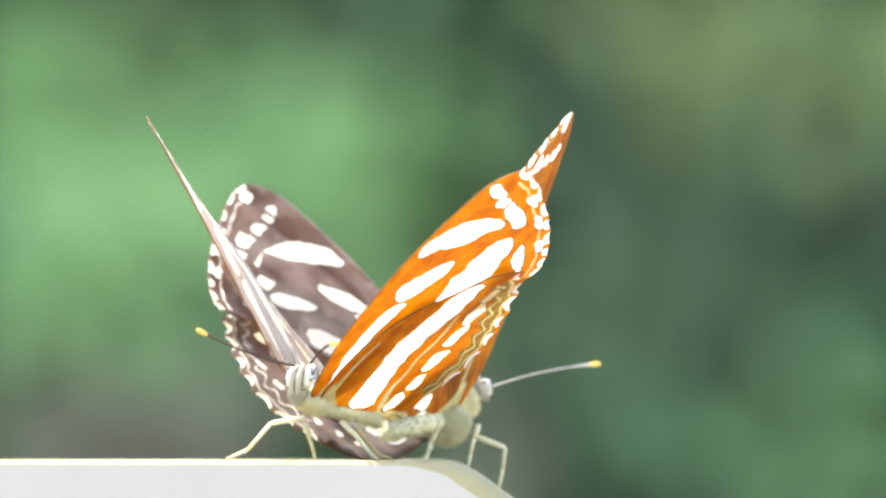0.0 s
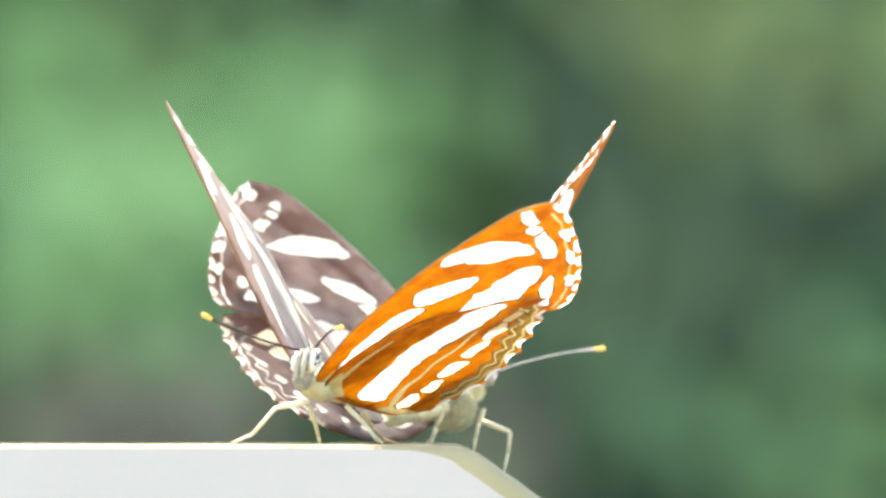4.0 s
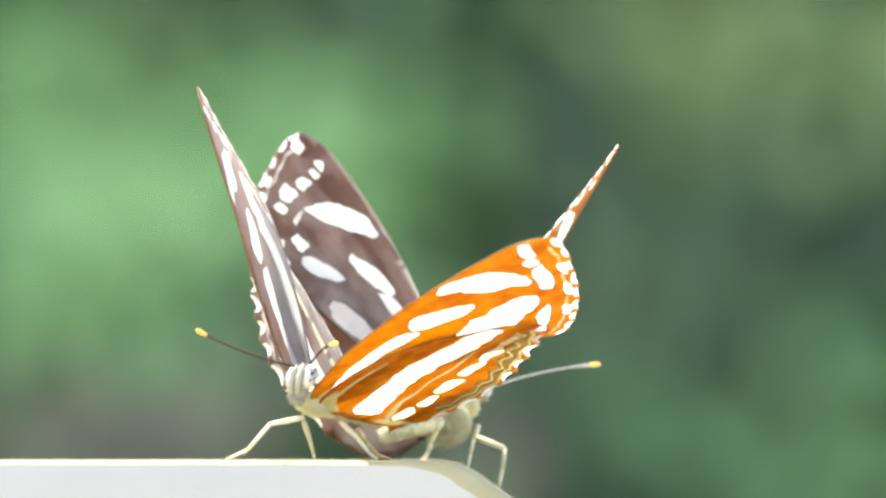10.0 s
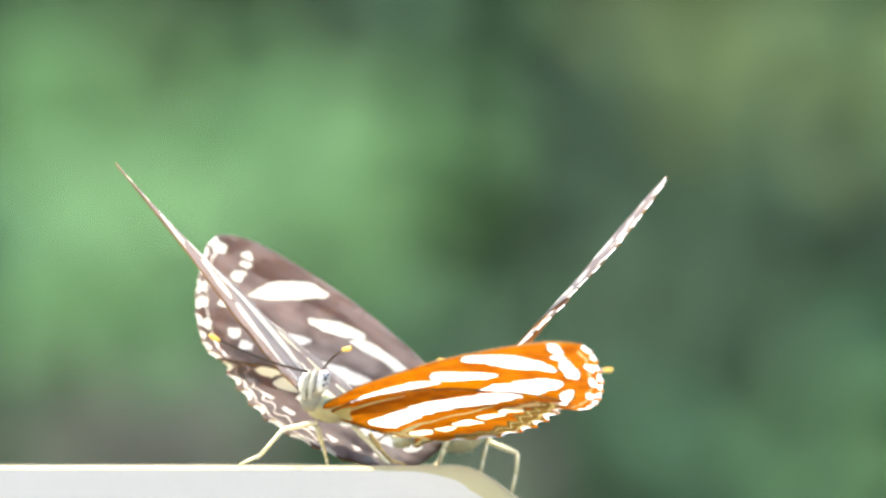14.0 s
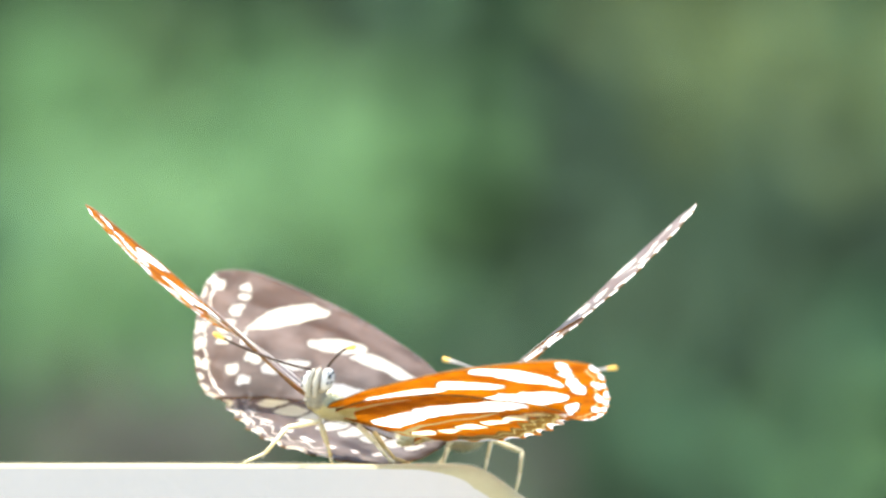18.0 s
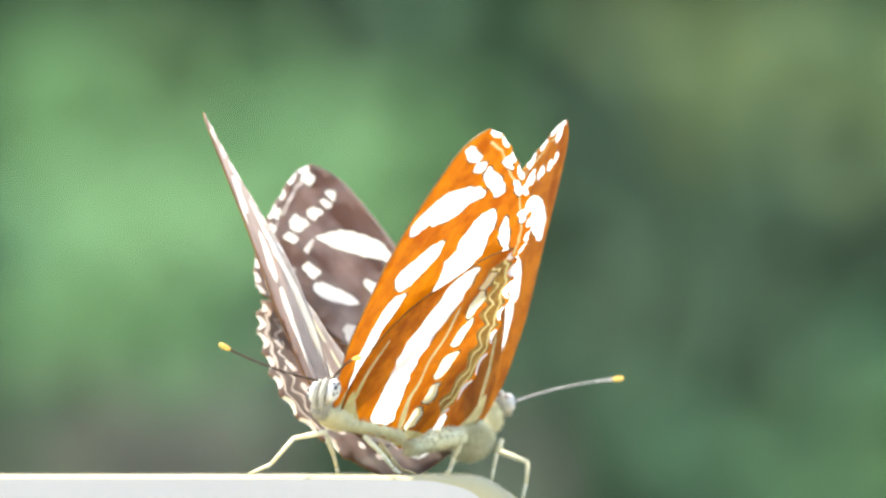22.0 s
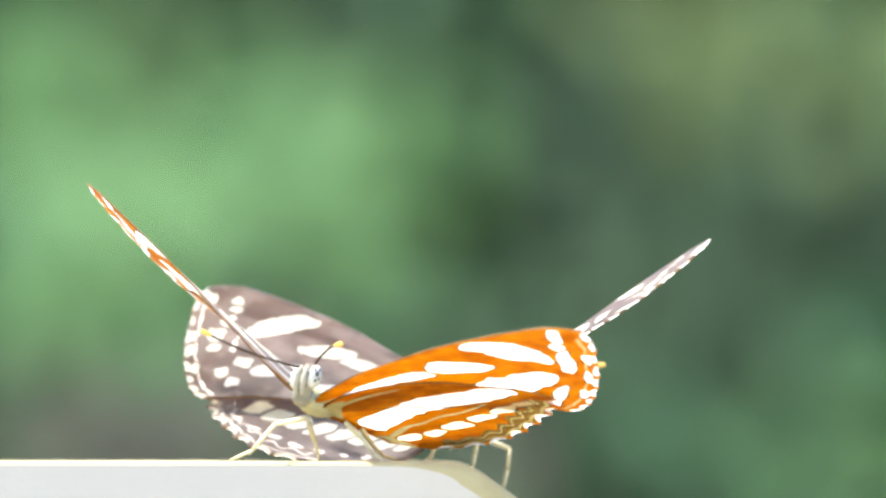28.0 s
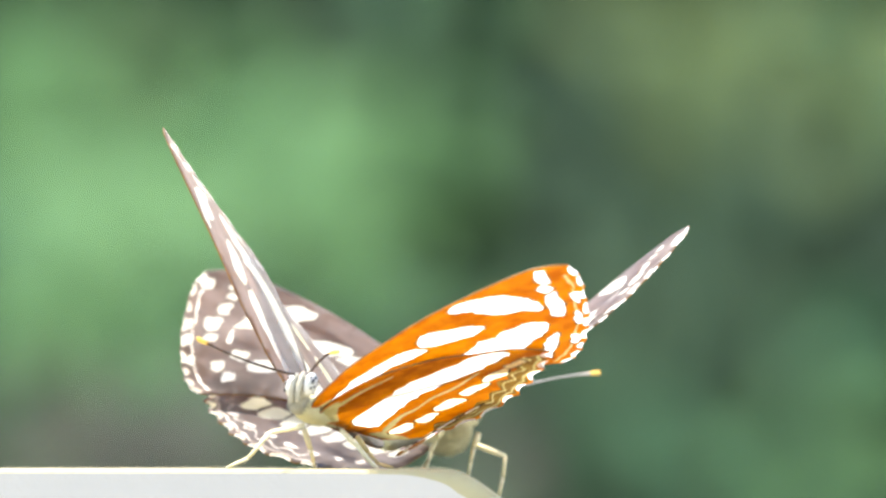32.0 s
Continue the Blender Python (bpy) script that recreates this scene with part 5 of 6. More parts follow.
        (29.5, 68.1, 3.0, 18.4), (29.6, 60.8, 1.3, 16.7), (29.7, 53.0, -0.6, 14.8), (29.8, 48.1, -1.0, 14.0), (29.9, 41.7, -0.5, 12.7),
        (30, 33.1, 1.8, 10.5), (30.1, 27.5, 2.4, 7.5), (30.2, 26.2, 1.3, 6.5), (30.3, 38.6, 2.2, 10.4), (30.4, 49.5, 2.8, 14.0), (30.5, 59.5, 2.8, 17.3),
        (30.6, 61.5, 3.7, 17.3), (30.7, 66.0, 3.4, 18.4), (30.8, 64.9, 1.8, 17.2), (30.9, 64.3, 1.7, 16.2), (31, 63.8, 2.5, 15.2), (31.1, 58.3, 0.5, 12.9),
        (31.2, 51.6, 1.5, 10.2), (31.3, 47.1, -0.1, 8.3), (31.5, 56.0, 0.4, 11.7), (31.6, 61.8, 6.0, 14.0), (31.7, 65.5, 4.8, 15.4), (31.8, 63.5, 2.9, 14.5),
        (31.9, 68.4, 2.3, 16.4), (32, 63.5, 1.6, 14.4)]
    b_right = [(0, 30.1, 4.4, -6.1), (0.1, 31.4, 4.1, -5.8), (0.2, 33.9, 4.3, -5.5), (0.3, 37.1, 4.0, -3.8), (0.4, 38.7, 3.8, -2.3),
        (0.5, 37.4, 3.9, -3.2), (0.6, 34.3, 3.2, -4.3), (0.7, 41.7, 2.6, 0.8), (0.8, 39.6, 3.3, -0.9), (0.9, 39.6, 3.2, -0.7), (1, 38.7, 3.0, -1.3),
        (1.1, 32.3, 3.0, -3.4), (1.2, 38.4, 2.6, -2.0), (1.3, 35.6, 2.9, -4.1), (1.4, 43.1, 3.1, 1.6), (1.5, 49.5, 2.7, 3.7), (1.6, 48.8, 2.9, 3.4),
        (1.7, 51.4, 4.0, 3.1), (1.8, 51.2, 4.1, 2.7), (1.9, 54.5, 4.2, 2.4), (2, 47.1, 4.2, 2.1), (2.1, 46.5, 3.1, 2.2), (2.2, 47.4, 3.0, 2.3),
        (2.3, 55.0, 2.4, 2.4), (2.4, 50.7, 2.4, 2.5), (2.5, 56.1, 1.6, 2.6), (2.6, 51.2, 1.1, 2.8), (2.7, 52.5, 0.9, 2.9), (2.8, 51.6, 0.3, 3.0),
        (2.9, 46.4, 0.6, 2.7), (3, 40.5, -0.1, -2.3), (3.1, 42.8, -1.6, -0.7), (3.2, 44.3, -0.1, 0.4), (3.3, 34.2, 0.0, -6.4), (3.4, 39.9, -0.2, -3.9),
        (3.5, 40.0, -0.2, -4.0), (5.5, 50.0, 0.6, 1.1), (5.6, 50.4, 1.0, 1.2), (5.8, 47.5, 0.5, 1.5), (5.9, 42.9, 0.9, -2.0), (6, 44.1, 1.0, -0.9),
        (6.1, 42.2, 0.5, -1.9), (6.2, 43.0, 0.1, -0.6), (6.3, 46.7, 0.6, 3.2), (6.4, 47.4, 0.1, 4.4), (6.5, 45.5, -0.5, 3.5), (6.6, 43.5, -0.8, 2.4),
        (6.7, 41.7, -0.6, 1.5), (6.8, 41.3, -0.8, 1.8), (6.9, 43.2, -0.5, 4.0), (7, 45.5, -0.9, 6.6), (7.1, 47.1, -0.5, 7.8), (7.2, 49.6, -0.5, 7.8),
        (7.3, 48.2, 0.0, 7.5), (7.4, 46.6, 0.5, 6.6), (7.5, 43.9, 0.6, 4.0), (7.6, 41.4, -0.1, 1.6), (7.7, 41.8, 1.4, 1.7), (7.8, 46.8, 1.7, 5.7),
        (7.9, 49.5, 2.7, 5.3), (8, 51.0, 2.3, 5.0), (8.1, 52.8, 1.0, 4.8), (8.2, 53.1, 0.7, 4.5), (8.3, 51.3, 1.2, 4.2), (8.4, 49.8, 1.1, 4.0),
        (8.5, 47.7, 1.1, 3.7), (8.6, 45.1, 0.8, 2.5), (8.7, 41.4, 0.9, -0.8), (8.8, 41.1, 0.8, -1.3), (8.9, 41.0, 1.0, -1.7), (9, 44.8, 2.0, 1.4),
        (9.1, 47.9, 1.8, 2.0), (9.2, 52.0, 1.8, 1.6), (9.3, 52.7, 1.5, 1.1), (9.4, 52.8, 0.7, 0.7), (9.5, 51.3, 0.7, 0.2), (9.6, 49.8, 1.0, -0.2),
        (9.7, 52.4, 0.3, -0.7), (9.8, 40.1, -0.4, -4.7), (9.9, 38.3, -1.6, -6.4), (10, 43.9, -1.9, -2.0), (10.1, 46.0, -0.9, -1.2),
        (10.2, 49.4, 0.6, -0.4), (10.3, 50.0, 0.0, 0.4), (10.4, 49.4, 0.7, 1.1), (10.5, 52.1, 0.6, 1.9), (10.6, 49.3, 0.8, 2.7), (10.7, 46.8, 0.6, 3.5),
        (10.8, 41.4, 0.1, -0.3), (10.9, 36.6, 0.0, -3.4), (11, 37.0, 0.5, -2.7), (11.1, 41.6, -1.1, 0.4), (11.2, 50.2, 0.0, 4.8), (11.3, 56.1, 0.6, 4.2),
        (11.4, 57.5, 1.1, 3.7), (11.5, 59.4, 1.0, 3.1), (11.6, 55.9, 2.0, 2.6), (11.7, 55.8, 0.6, 2.1), (11.8, 52.0, 1.2, 1.5), (11.9, 47.5, -0.2, 1.0),
        (12, 46.5, 0.0, 0.5), (12.1, 47.6, 1.5, 0.7), (12.2, 56.2, 0.9, 0.9), (12.3, 59.5, 1.3, 1.1), (12.4, 60.0, 1.2, 1.4), (12.5, 59.4, 0.9, 1.6),
        (12.6, 58.7, -0.3, 1.8), (12.7, 58.8, -0.6, 2.0), (12.8, 55.8, 0.2, 2.3), (12.9, 53.0, -0.1, 2.5), (13, 50.1, 0.4, 2.7), (13.1, 51.5, -0.8, 2.7),
        (13.2, 54.7, -0.9, 2.7), (13.3, 58.3, -0.4, 2.7), (13.4, 58.6, -0.2, 2.7), (13.5, 56.5, -1.0, 2.7), (13.6, 54.5, 0.2, 2.7),
        (13.7, 52.7, 0.0, 2.7), (13.8, 52.1, -0.1, 2.7), (13.9, 51.5, -0.2, 2.7), (14, 52.5, -0.5, 2.7), (14.1, 53.9, -1.3, 2.6), (14.2, 54.9, -1.3, 2.6),
        (14.3, 56.5, -1.2, 2.6), (14.4, 58.9, -1.6, 2.5), (14.5, 55.0, -1.3, 2.5), (16.5, 66.1, -0.1, 1.6), (16.6, 67.0, -0.7, 1.5),
        (16.7, 65.1, -0.3, 1.5), (16.8, 62.7, -1.2, 1.5), (16.9, 60.4, -1.9, 1.4), (17, 58.3, -1.6, 1.4), (17.1, 55.0, -1.2, 1.3),
        (17.2, 48.7, -2.0, 1.3), (17.3, 43.7, -4.1, -0.5), (17.4, 41.7, -2.7, -2.3), (17.5, 46.4, -2.8, 1.1), (17.6, 52.3, -2.5, 1.0),
        (17.7, 55.9, -2.0, 1.0), (17.8, 60.7, -1.9, 0.9), (17.9, 61.3, -1.8, 0.9), (18, 59.2, -1.8, 0.8), (18.1, 58.0, -2.0, 0.3),
        (18.2, 55.2, -3.5, -0.1), (18.3, 55.6, -3.4, -0.6), (18.4, 54.0, -4.7, -1.0), (18.5, 51.8, -5.0, -1.5), (18.6, 50.9, -5.3, -1.9),
        (18.7, 49.4, -5.6, -2.4), (18.8, 47.5, -6.9, -2.9), (18.9, 41.9, -7.6, -8.4), (19, 44.8, -8.3, -6.5), (19.1, 44.4, -8.2, -6.4),
        (19.2, 46.5, -8.1, -4.1), (19.3, 43.9, -7.1, -5.8), (19.4, 41.2, -5.8, -7.5), (19.5, 37.3, -3.6, -10.3), (19.6, 34.7, -3.0, -9.9),
        (19.7, 33.8, -3.8, -9.5), (19.8, 33.1, -2.1, -9.1), (19.9, 35.4, -1.9, -8.7), (20, 36.8, -2.1, -8.2), (20.1, 36.8, -2.2, -8.3),
        (20.2, 33.3, -1.5, -8.3), (20.3, 33.3, -1.6, -8.3), (20.4, 32.3, -1.7, -8.3), (20.5, 34.5, -4.0, -8.3), (20.6, 32.5, -3.9, -8.3),
        (20.7, 29.5, -3.1, -8.3), (20.8, 29.8, -2.9, -8.4), (20.9, 31.5, -2.2, -8.4), (21, 36.2, -2.1, -8.4), (21.1, 37.1, -2.5, -8.6),
        (21.2, 39.6, -3.3, -6.9), (21.3, 46.2, -3.8, -1.4), (21.4, 43.6, -3.1, -3.7), (21.5, 33.8, -3.6, -9.4), (21.6, 21.7, -3.0, -9.6),
        (21.7, 17.2, -3.3, -9.9), (21.8, 20.1, -4.0, -10.1), (21.9, 26.4, -4.4, -10.3), (22, 27.7, -3.7, -10.5), (22.1, 35.5, -4.0, -9.9),
        (22.2, 43.6, -3.7, -3.7), (22.3, 47.5, -5.0, -0.2), (22.4, 51.0, -5.3, 0.4), (22.5, 49.4, -5.7, 1.0), (22.6, 48.0, -5.0, 1.4),
        (22.7, 46.8, -4.9, 0.8), (22.8, 40.6, -5.6, -4.2), (22.9, 38.1, -5.8, -5.8), (23, 33.3, -6.2, -5.9), (23.1, 31.7, -6.4, -7.0),
        (23.2, 22.3, -4.9, -8.0), (23.3, 19.4, -4.7, -8.9), (23.4, 21.2, -4.8, -9.9), (23.5, 23.5, -4.7, -11.0), (23.6, 24.8, -3.2, -12.0),
        (23.7, 31.5, -3.2, -12.3), (23.8, 34.7, -4.3, -12.5), (23.9, 40.1, -4.7, -10.2), (24, 45.9, -4.4, -5.3), (24.1, 46.5, -3.3, -5.2),
        (24.2, 40.8, -3.1, -10.2), (24.3, 40.9, -3.8, -10.5), (24.4, 37.4, -3.7, -13.8), (24.5, 37.6, -4.1, -13.8), (24.6, 36.3, -5.6, -14.9),
        (24.7, 40.8, -6.2, -11.8), (24.8, 45.9, -5.6, -7.8), (24.9, 51.1, -5.8, -7.3), (25, 49.9, -5.3, -7.6), (25.1, 47.9, -5.3, -7.7),
        (25.2, 47.9, -5.0, -7.9), (25.3, 47.7, -5.5, -8.0), (25.4, 47.9, -4.5, -7.6), (25.5, 49.2, -4.4, -7.2), (27.5, 62.5, -2.7, -2.6),
        (27.6, 61.4, -3.0, -2.6), (27.7, 60.0, -1.8, -2.6), (27.8, 61.5, -2.1, -2.6), (27.9, 65.0, -2.2, -2.5), (28, 66.9, -2.7, -2.5),
        (28.1, 69.5, -3.0, -2.3), (28.2, 71.2, -3.0, -2.1), (28.3, 71.2, -2.7, -1.9), (28.4, 70.3, -2.4, -1.7), (28.5, 69.5, -2.0, -1.5),
        (28.6, 68.8, -2.3, -1.2), (28.7, 68.8, -2.4, -1.0), (28.8, 68.8, -2.4, -0.8), (28.9, 68.4, -1.9, -0.6), (29, 68.3, -2.0, -0.4),
        (29.1, 68.6, -1.5, 0.4), (29.2, 69.7, -1.9, 1.2), (29.3, 70.0, -2.3, 1.9), (29.4, 69.0, -1.1, 2.7), (29.5, 66.8, -1.2, 3.5),
        (29.6, 61.3, 1.0, 4.3), (29.7, 56.5, -1.0, 5.1), (29.8, 50.3, -1.8, 5.8), (29.9, 43.6, -1.8, 3.2), (30, 37.1, -3.3, -1.1),
        (30.1, 30.8, -3.0, -1.8), (30.2, 29.6, -3.2, -2.4), (30.3, 42.9, -2.9, 1.7), (30.4, 47.9, -4.1, 4.9), (30.5, 59.1, -4.0, 4.3),
        (30.6, 60.5, -3.9, 3.7), (30.7, 65.4, -3.9, 3.0), (30.8, 61.5, -3.8, 2.5), (30.9, 65.4, -3.4, 1.9), (31, 62.9, -2.3, 1.2),
        (31.1, 56.6, -2.2, 1.4), (31.2, 52.2, -3.6, 1.6), (31.3, 51.1, -3.5, 1.8), (31.4, 55.4, -4.5, 2.0), (31.5, 53.5, -4.0, 2.2),
        (31.6, 54.4, -4.5, 2.4), (31.7, 59.2, -4.5, 2.6), (31.8, 59.2, -4.9, 2.8), (31.9, 66.3, -4.6, 3.0), (32, 63.2, -3.8, 3.1)]
    b_left_hind = [(0, 48.5, 13.2, 10.8), (0.1, 46.2, 13.9, 11.2), (0.2, 48.1, 12.7, 10.9), (0.3, 49.9, 17.4, 10.6), (0.4, 50.0, 13.8, 10.6),
        (0.5, 52.7, 16.4, 10.2), (0.6, 48.9, 13.6, 10.8), (0.7, 50.0, 13.4, 10.6), (0.8, 47.7, 14.4, 11.0), (0.9, 52.5, 16.3, 10.2), (1, 45.5, 13.1, 11.3),
        (1.1, 42.6, 12.4, 11.6), (1.2, 45.1, 11.9, 11.0), (1.3, 44.2, 11.3, 11.0), (1.4, 49.3, 12.2, 10.0), (1.5, 53.9, 12.5, 9.1), (1.6, 53.0, 11.5, 9.1),
        (1.7, 55.4, 12.8, 8.5), (1.8, 56.2, 12.5, 8.3), (1.9, 56.6, 12.5, 8.0), (2.1, 51.2, 13.2, 8.7), (2.2, 54.5, 15.2, 8.1), (2.4, 57.2, 10.3, 7.6),
        (2.5, 63.0, 12.0, 6.7), (2.6, 59.6, 9.9, 7.2), (2.7, 56.0, 8.6, 7.7), (2.8, 54.4, 10.7, 8.0), (2.9, 54.8, 12.0, 7.9), (3, 46.9, 9.1, 9.1),
        (3.1, 47.9, 9.4, 8.9), (3.2, 50.6, 9.4, 8.4), (3.3, 47.6, 7.4, 8.9), (3.4, 48.5, 10.4, 8.7), (3.5, 50.6, 13.1, 8.4), (5.5, 58.6, 13.2, 6.5),
        (5.6, 58.4, 13.4, 6.5), (5.8, 58.3, 13.8, 6.4), (5.9, 51.6, 12.0, 7.5), (6, 52.5, 11.8, 7.3), (6.1, 50.7, 11.4, 8.0), (6.2, 51.6, 11.9, 8.2),
        (6.3, 53.8, 13.4, 8.2), (6.4, 53.9, 10.9, 8.5), (6.5, 50.2, 12.2, 9.5), (6.6, 48.0, 13.3, 10.2), (6.7, 43.4, 13.9, 11.3), (6.8, 41.9, 11.5, 11.9),
        (6.9, 42.8, 13.1, 12.1), (7, 42.8, 12.7, 12.5), (7.1, 42.9, 14.7, 12.4), (7.2, 46.4, 12.2, 11.8), (7.3, 45.6, 11.7, 11.8), (7.4, 43.0, 13.0, 12.1),
        (7.5, 41.3, 11.7, 12.3), (7.6, 40.4, 11.3, 12.4), (7.7, 40.3, 12.2, 12.3), (7.8, 42.2, 11.4, 11.9), (7.9, 44.7, 11.1, 11.5), (8, 46.1, 12.7, 11.1),
        (8.1, 52.2, 8.3, 10.1), (8.2, 52.8, 13.0, 9.9), (8.3, 49.5, 11.4, 10.3), (8.4, 49.7, 12.4, 10.2), (8.5, 46.8, 10.3, 10.6), (8.6, 45.3, 12.7, 10.8),
        (8.7, 44.0, 14.3, 10.9), (8.8, 42.6, 13.1, 11.0), (8.9, 41.0, 12.1, 11.2), (9, 42.0, 12.7, 11.0), (9.1, 48.1, 16.7, 9.9), (9.2, 51.0, 13.2, 9.4),
        (9.3, 52.6, 13.8, 9.0), (9.4, 54.7, 14.1, 8.6), (9.5, 51.2, 12.4, 9.1), (9.6, 42.7, 12.3, 10.4), (9.7, 51.8, 14.3, 8.8), (9.8, 31.2, 12.1, 12.0),
        (9.9, 24.4, 11.7, 13.0), (10, 32.4, 10.9, 11.7), (10.1, 38.0, 8.2, 10.7), (10.3, 51.4, 11.2, 8.4), (10.4, 51.6, 11.3, 8.3), (10.5, 50.6, 13.7, 8.4),
        (10.6, 47.6, 11.6, 8.7), (10.7, 51.3, 14.7, 8.1), (10.8, 36.5, 13.1, 10.3), (10.9, 32.3, 11.9, 10.9), (11, 31.0, 11.3, 11.1),
        (11.1, 31.2, 10.4, 10.9), (11.2, 40.1, 10.5, 9.4), (11.3, 50.5, 15.7, 7.7), (11.4, 59.0, 14.3, 6.3), (11.5, 61.0, 11.8, 5.9),
        (11.6, 55.0, 12.3, 6.7), (11.7, 54.6, 11.8, 6.7), (11.8, 54.2, 13.6, 6.7), (11.9, 48.4, 10.4, 7.5), (12, 46.9, 10.2, 7.7), (12.1, 46.1, 11.5, 7.8),
        (12.2, 52.8, 11.7, 6.8), (12.3, 56.4, 11.2, 6.2), (12.4, 58.1, 9.7, 5.9), (12.5, 54.8, 9.0, 6.5), (12.6, 57.9, 10.7, 6.0), (12.7, 58.4, 8.6, 5.9),
        (12.8, 56.3, 8.7, 6.2), (12.9, 55.5, 11.4, 6.4), (13.1, 51.6, 9.1, 7.2), (13.2, 55.8, 9.4, 6.7), (13.3, 59.3, 9.5, 6.4), (13.4, 62.1, 9.9, 6.1),
        (13.5, 62.6, 11.7, 6.2), (13.6, 58.2, 10.1, 7.1), (13.7, 54.6, 9.9, 7.9), (13.8, 53.8, 10.3, 8.2), (13.9, 55.9, 9.9, 8.1), (14, 57.1, 10.0, 8.1),
        (14.1, 58.5, 10.3, 7.8), (14.2, 58.3, 11.1, 7.8), (14.3, 58.3, 11.7, 7.7), (14.4, 61.9, 12.1, 7.1), (14.5, 60.9, 13.7, 7.2), (16.5, 71.8, 12.1, 5.4),
        (16.6, 74.6, 15.7, 5.4), (16.7, 74.8, 16.4, 5.4), (16.8, 71.7, 16.4, 5.2), (16.9, 69.6, 15.9, 5.1), (17, 69.1, 17.0, 5.0), (17.1, 62.1, 14.5, 5.9),
        (17.2, 57.1, 15.5, 6.7), (17.3, 51.6, 16.8, 7.7), (17.4, 47.7, 14.6, 8.4), (17.5, 53.3, 14.3, 7.6), (17.6, 60.6, 14.6, 6.5), (17.7, 65.5, 17.3, 5.8),
        (17.8, 70.4, 15.6, 5.7), (17.9, 71.7, 15.7, 5.8), (18, 70.9, 16.3, 5.9), (18.1, 69.8, 14.5, 5.9), (18.2, 68.2, 13.7, 5.9), (18.3, 69.8, 15.0, 6.0),
        (18.4, 67.7, 15.0, 6.0), (18.5, 64.9, 13.9, 6.3), (18.6, 63.0, 15.3, 6.6), (18.7, 60.5, 13.4, 7.1), (18.8, 61.1, 13.0, 7.0), (18.9, 61.1, 13.8, 7.0),
        (19, 62.4, 13.3, 6.9), (19.1, 61.8, 13.9, 7.0), (19.2, 61.3, 14.6, 7.2), (19.3, 60.7, 13.0, 7.4), (19.4, 59.2, 13.6, 7.7), (19.5, 54.4, 13.8, 8.5),
        (19.6, 50.5, 14.5, 9.2), (19.7, 48.3, 12.9, 9.6), (19.8, 47.8, 14.5, 9.8), (19.9, 50.7, 16.7, 9.4), (20, 52.5, 16.1, 9.2), (20.1, 52.3, 16.8, 9.5),
        (20.2, 47.5, 18.1, 10.5), (20.3, 44.0, 16.0, 11.3), (20.4, 40.5, 14.2, 12.1), (20.5, 43.7, 12.7, 11.8), (20.6, 41.3, 14.9, 12.4),
        (20.7, 39.2, 12.7, 13.0), (21.2, 56.1, 15.9, 11.1), (21.3, 57.4, 16.1, 10.9), (21.4, 50.9, 14.8, 12.0), (21.5, 42.6, 14.0, 13.4),
        (21.6, 32.8, 12.5, 15.0), (21.7, 29.0, 11.8, 15.6), (21.8, 31.1, 14.1, 15.3), (21.9, 38.1, 13.9, 14.2), (22, 41.1, 12.5, 13.8),
        (22.1, 47.1, 13.6, 12.9), (22.2, 56.4, 15.1, 11.4), (22.3, 61.7, 18.5, 10.6), (22.4, 64.7, 18.1, 10.2), (22.5, 64.5, 16.8, 10.3),
        (22.6, 58.9, 11.9, 11.2), (22.8, 48.4, 13.4, 12.9), (22.9, 43.1, 14.6, 13.8), (23, 36.0, 12.2, 15.0), (23.1, 33.1, 12.1, 15.5),
        (23.2, 26.5, 13.1, 16.6), (23.3, 24.4, 11.4, 16.9), (23.4, 23.1, 11.3, 17.2), (23.5, 29.1, 12.8, 16.3), (23.6, 35.6, 7.4, 15.3),
        (23.7, 42.1, 10.8, 14.3), (23.8, 46.7, 11.0, 13.6), (23.9, 53.8, 13.1, 12.5), (24, 60.1, 13.9, 11.5), (24.1, 59.2, 13.9, 11.6),
        (24.2, 56.9, 12.9, 11.9), (24.3, 54.9, 18.4, 12.1), (24.4, 49.4, 11.8, 13.0), (24.5, 50.3, 11.9, 12.8), (24.6, 51.0, 11.9, 12.6),
        (24.7, 56.5, 13.2, 11.6), (24.8, 60.2, 14.1, 11.0), (24.9, 68.7, 20.0, 10.1), (25, 62.7, 15.3, 10.4), (25.2, 60.6, 18.0, 10.7),
        (25.3, 55.5, 15.8, 11.4), (25.4, 56.7, 15.9, 11.1), (25.5, 58.4, 17.1, 10.8), (27.5, 69.5, 17.5, 8.5), (27.6, 67.2, 15.7, 8.4),
        (27.7, 65.9, 16.4, 8.3), (27.8, 67.6, 15.9, 8.3), (27.9, 72.4, 17.4, 8.4), (28, 72.7, 15.2, 8.3), (28.1, 76.6, 16.0, 8.3), (28.2, 76.7, 16.6, 8.2),
        (28.3, 76.5, 16.6, 8.1), (28.4, 76.6, 17.1, 8.0), (28.5, 74.2, 15.5, 7.8), (28.6, 73.6, 15.9, 7.7), (28.7, 74.1, 16.4, 7.6), (28.8, 73.9, 16.1, 7.4),
        (28.9, 73.4, 14.7, 7.3), (29, 72.4, 14.9, 7.2), (29.1, 72.6, 14.9, 7.2), (29.2, 73.6, 15.6, 7.3), (29.3, 73.2, 14.3, 7.3), (29.4, 73.1, 14.8, 7.3),
        (29.5, 72.5, 15.1, 7.4), (29.6, 66.2, 14.5, 7.2), (29.7, 58.2, 12.0, 8.4), (29.8, 53.1, 11.2, 9.3), (29.9, 46.5, 11.0, 10.4), (30, 37.5, 12.4, 11.8),
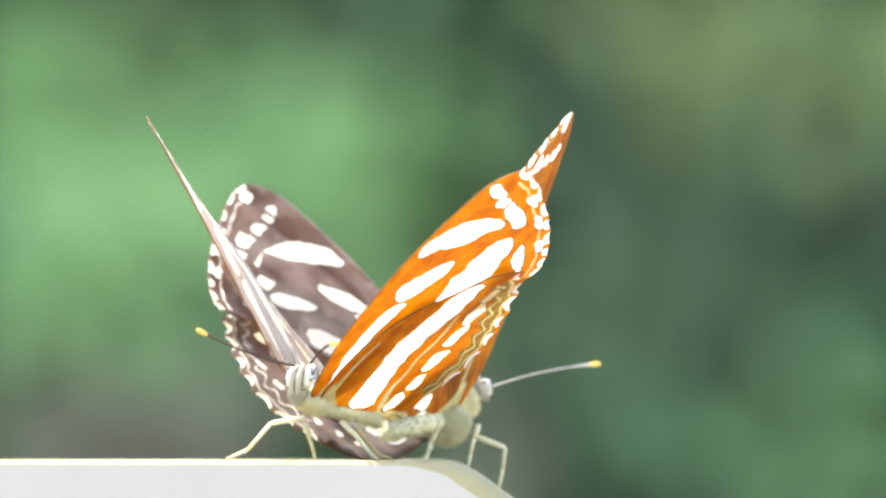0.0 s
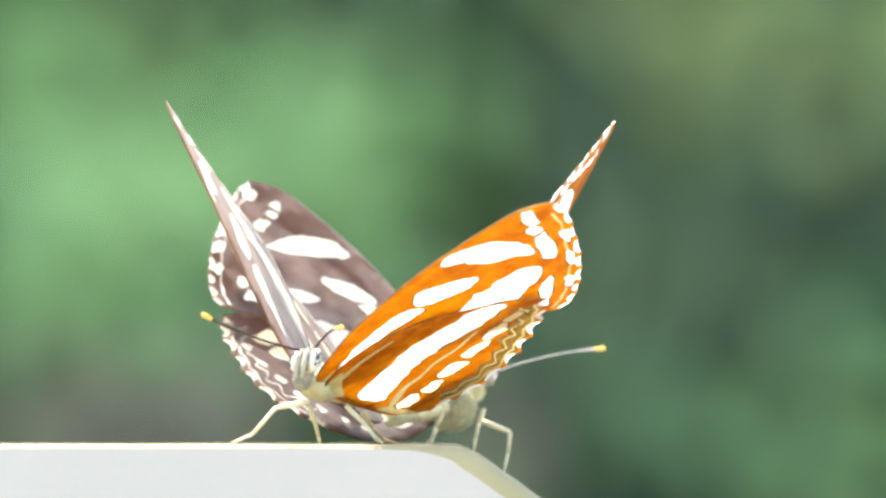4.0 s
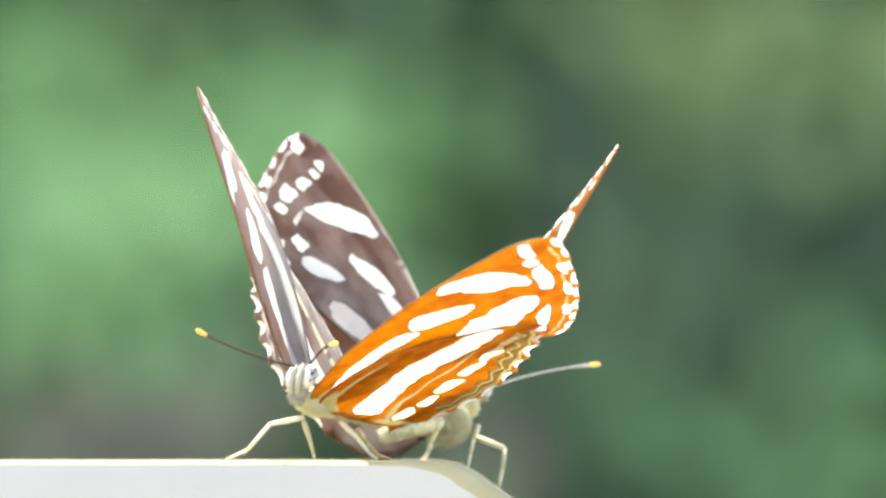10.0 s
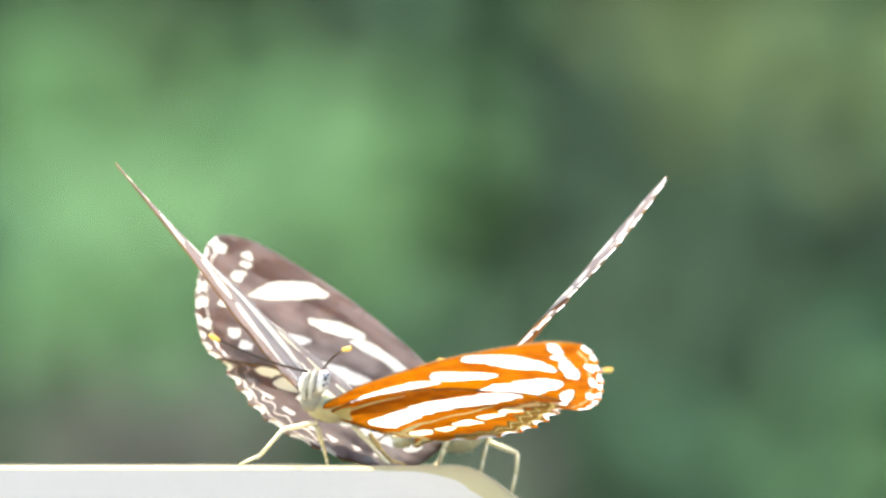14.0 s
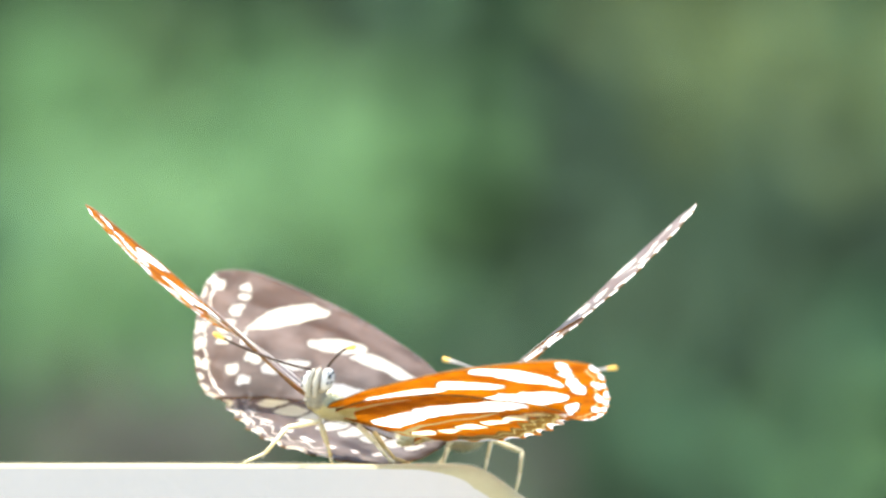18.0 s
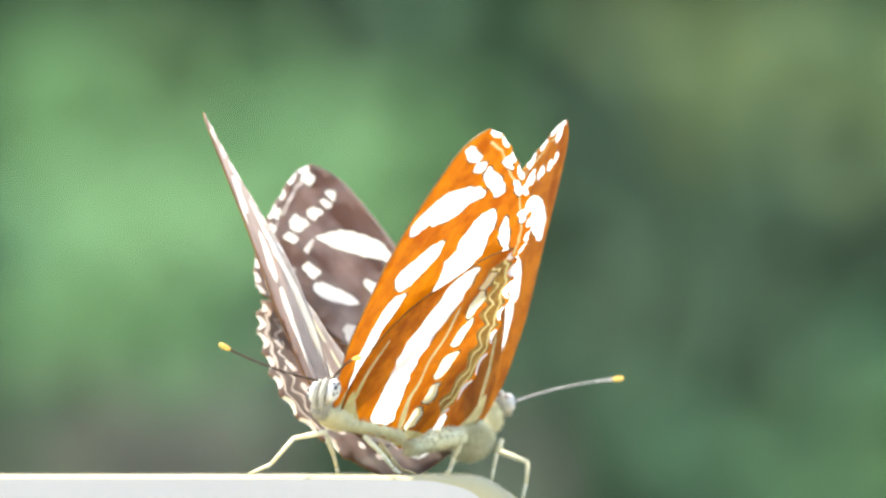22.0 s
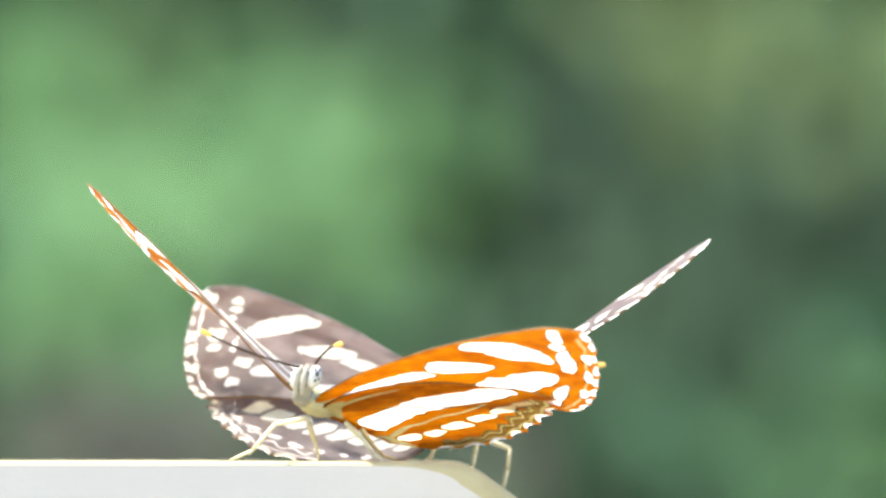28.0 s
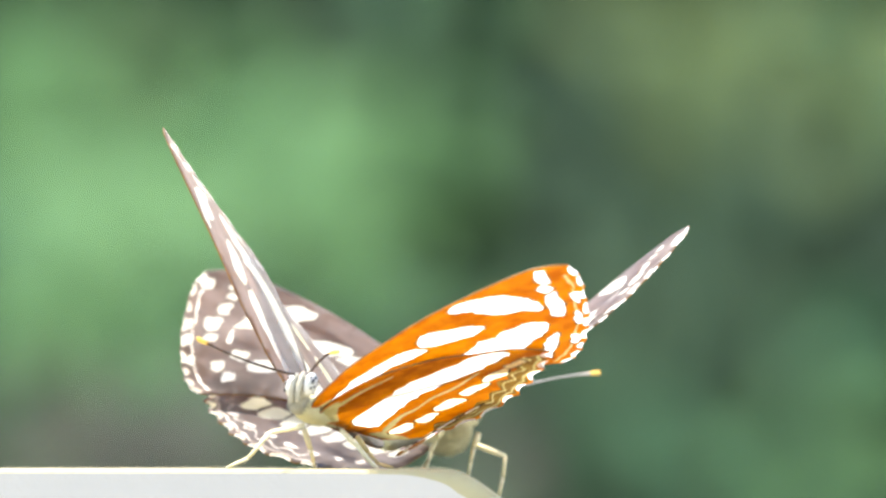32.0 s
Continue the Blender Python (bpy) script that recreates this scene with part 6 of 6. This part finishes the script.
        (30.1, 31.7, 12.5, 12.8), (30.2, 30.4, 11.2, 13.0), (30.3, 43.4, 13.3, 11.0), (30.4, 54.7, 14.9, 9.3), (30.5, 65.1, 15.9, 7.6),
        (30.6, 67.1, 16.5, 7.6), (30.7, 71.1, 15.5, 7.7), (30.8, 70.1, 14.1, 7.8), (30.9, 69.7, 14.0, 7.8), (31, 69.3, 14.9, 7.8), (31.1, 64.1, 13.4, 8.0),
        (31.2, 57.2, 14.0, 9.2), (31.3, 52.5, 12.0, 10.0), (31.5, 61.9, 13.8, 8.6), (31.6, 67.6, 19.6, 8.0), (31.7, 71.0, 18.0, 8.1),
        (31.8, 69.2, 16.5, 8.1), (31.9, 73.6, 15.3, 8.2), (32, 69.3, 15.5, 8.1)]

    def flap(side, opening, sweep, nose=0.0):
        return pose(0, 0, 0, side * (90 - opening)) @ pose(0, 0, 0, 0, -nose) @ pose(0, 0, 0, 0, 0, -side * sweep)

    # the hindwings ride with their forewings
    def behind(opening, sweep, turn):
        wide = min(1.0, max(0.0, (opening - 24) / 14))
        shut = (1.5, 0.0, -3.5)
        spread = (1.84 - 0.038 * opening, 2.95 + 0.032 * opening, 5.56 - 0.109 * opening)
        return [q + a + (b - a) * wide for q, a, b in zip((opening, sweep, turn), shut, spread)]

    def beneath(opening, sweep, turn):
        over = max(0.0, opening - 62)
        return [q + d for q, d in zip((opening, sweep, turn), (1.84 - 0.038 * opening, 2.95 + 0.032 * opening, 5.56 - 0.109 * opening + 0.5 * over))]

    for wings, side, rows in ((NEAR_WINGS["right"], -1, a_right), (NEAR_WINGS["left"], 1, a_left), (FAR_WINGS["left"], 1, b_left), (FAR_WINGS["right"], -1, b_right)):
        walk(wings[0], [(t, flap(side, a, f, n)) for t, a, f, n in rows])
    walk(NEAR_WINGS["right"][1], [(t, flap(-1, *behind(a, f, n))) for t, a, f, n in a_right])
    walk(NEAR_WINGS["left"][1], [(t, flap(1, *beneath(a, f, n))) for t, a, f, n in a_left])
    walk(FAR_WINGS["left"][1], [(t, Matrix.Translation(mm(-0.85, 0.04, -0.65)) @ flap(1, a, f, n)) for t, a, f, n in b_left_hind])
    walk(FAR_WINGS["right"][1], [(t, flap(-1, a + 0.5, f + 1, n - 1)) for t, a, f, n in b_right])
    track = [(0.0, -900, -200), (1.25, -130, 70), (1.3, 0, 80), (1.4, 375, 85), (1.5, 805, 40), (1.6, 1070, 0), (1.7, 1430, 25), (1.8, 1800, -60), (2.4, 3600, -500), (32.0, 5200, -900)]
    walk(PASSER, [(t, Matrix.Translation(at_pixel(px, py, 1.6)) @ pose(0, 0, 0, 35, -15, 20 + 10 * math.sin(t * 40))) for t, px, py in track])


motions()
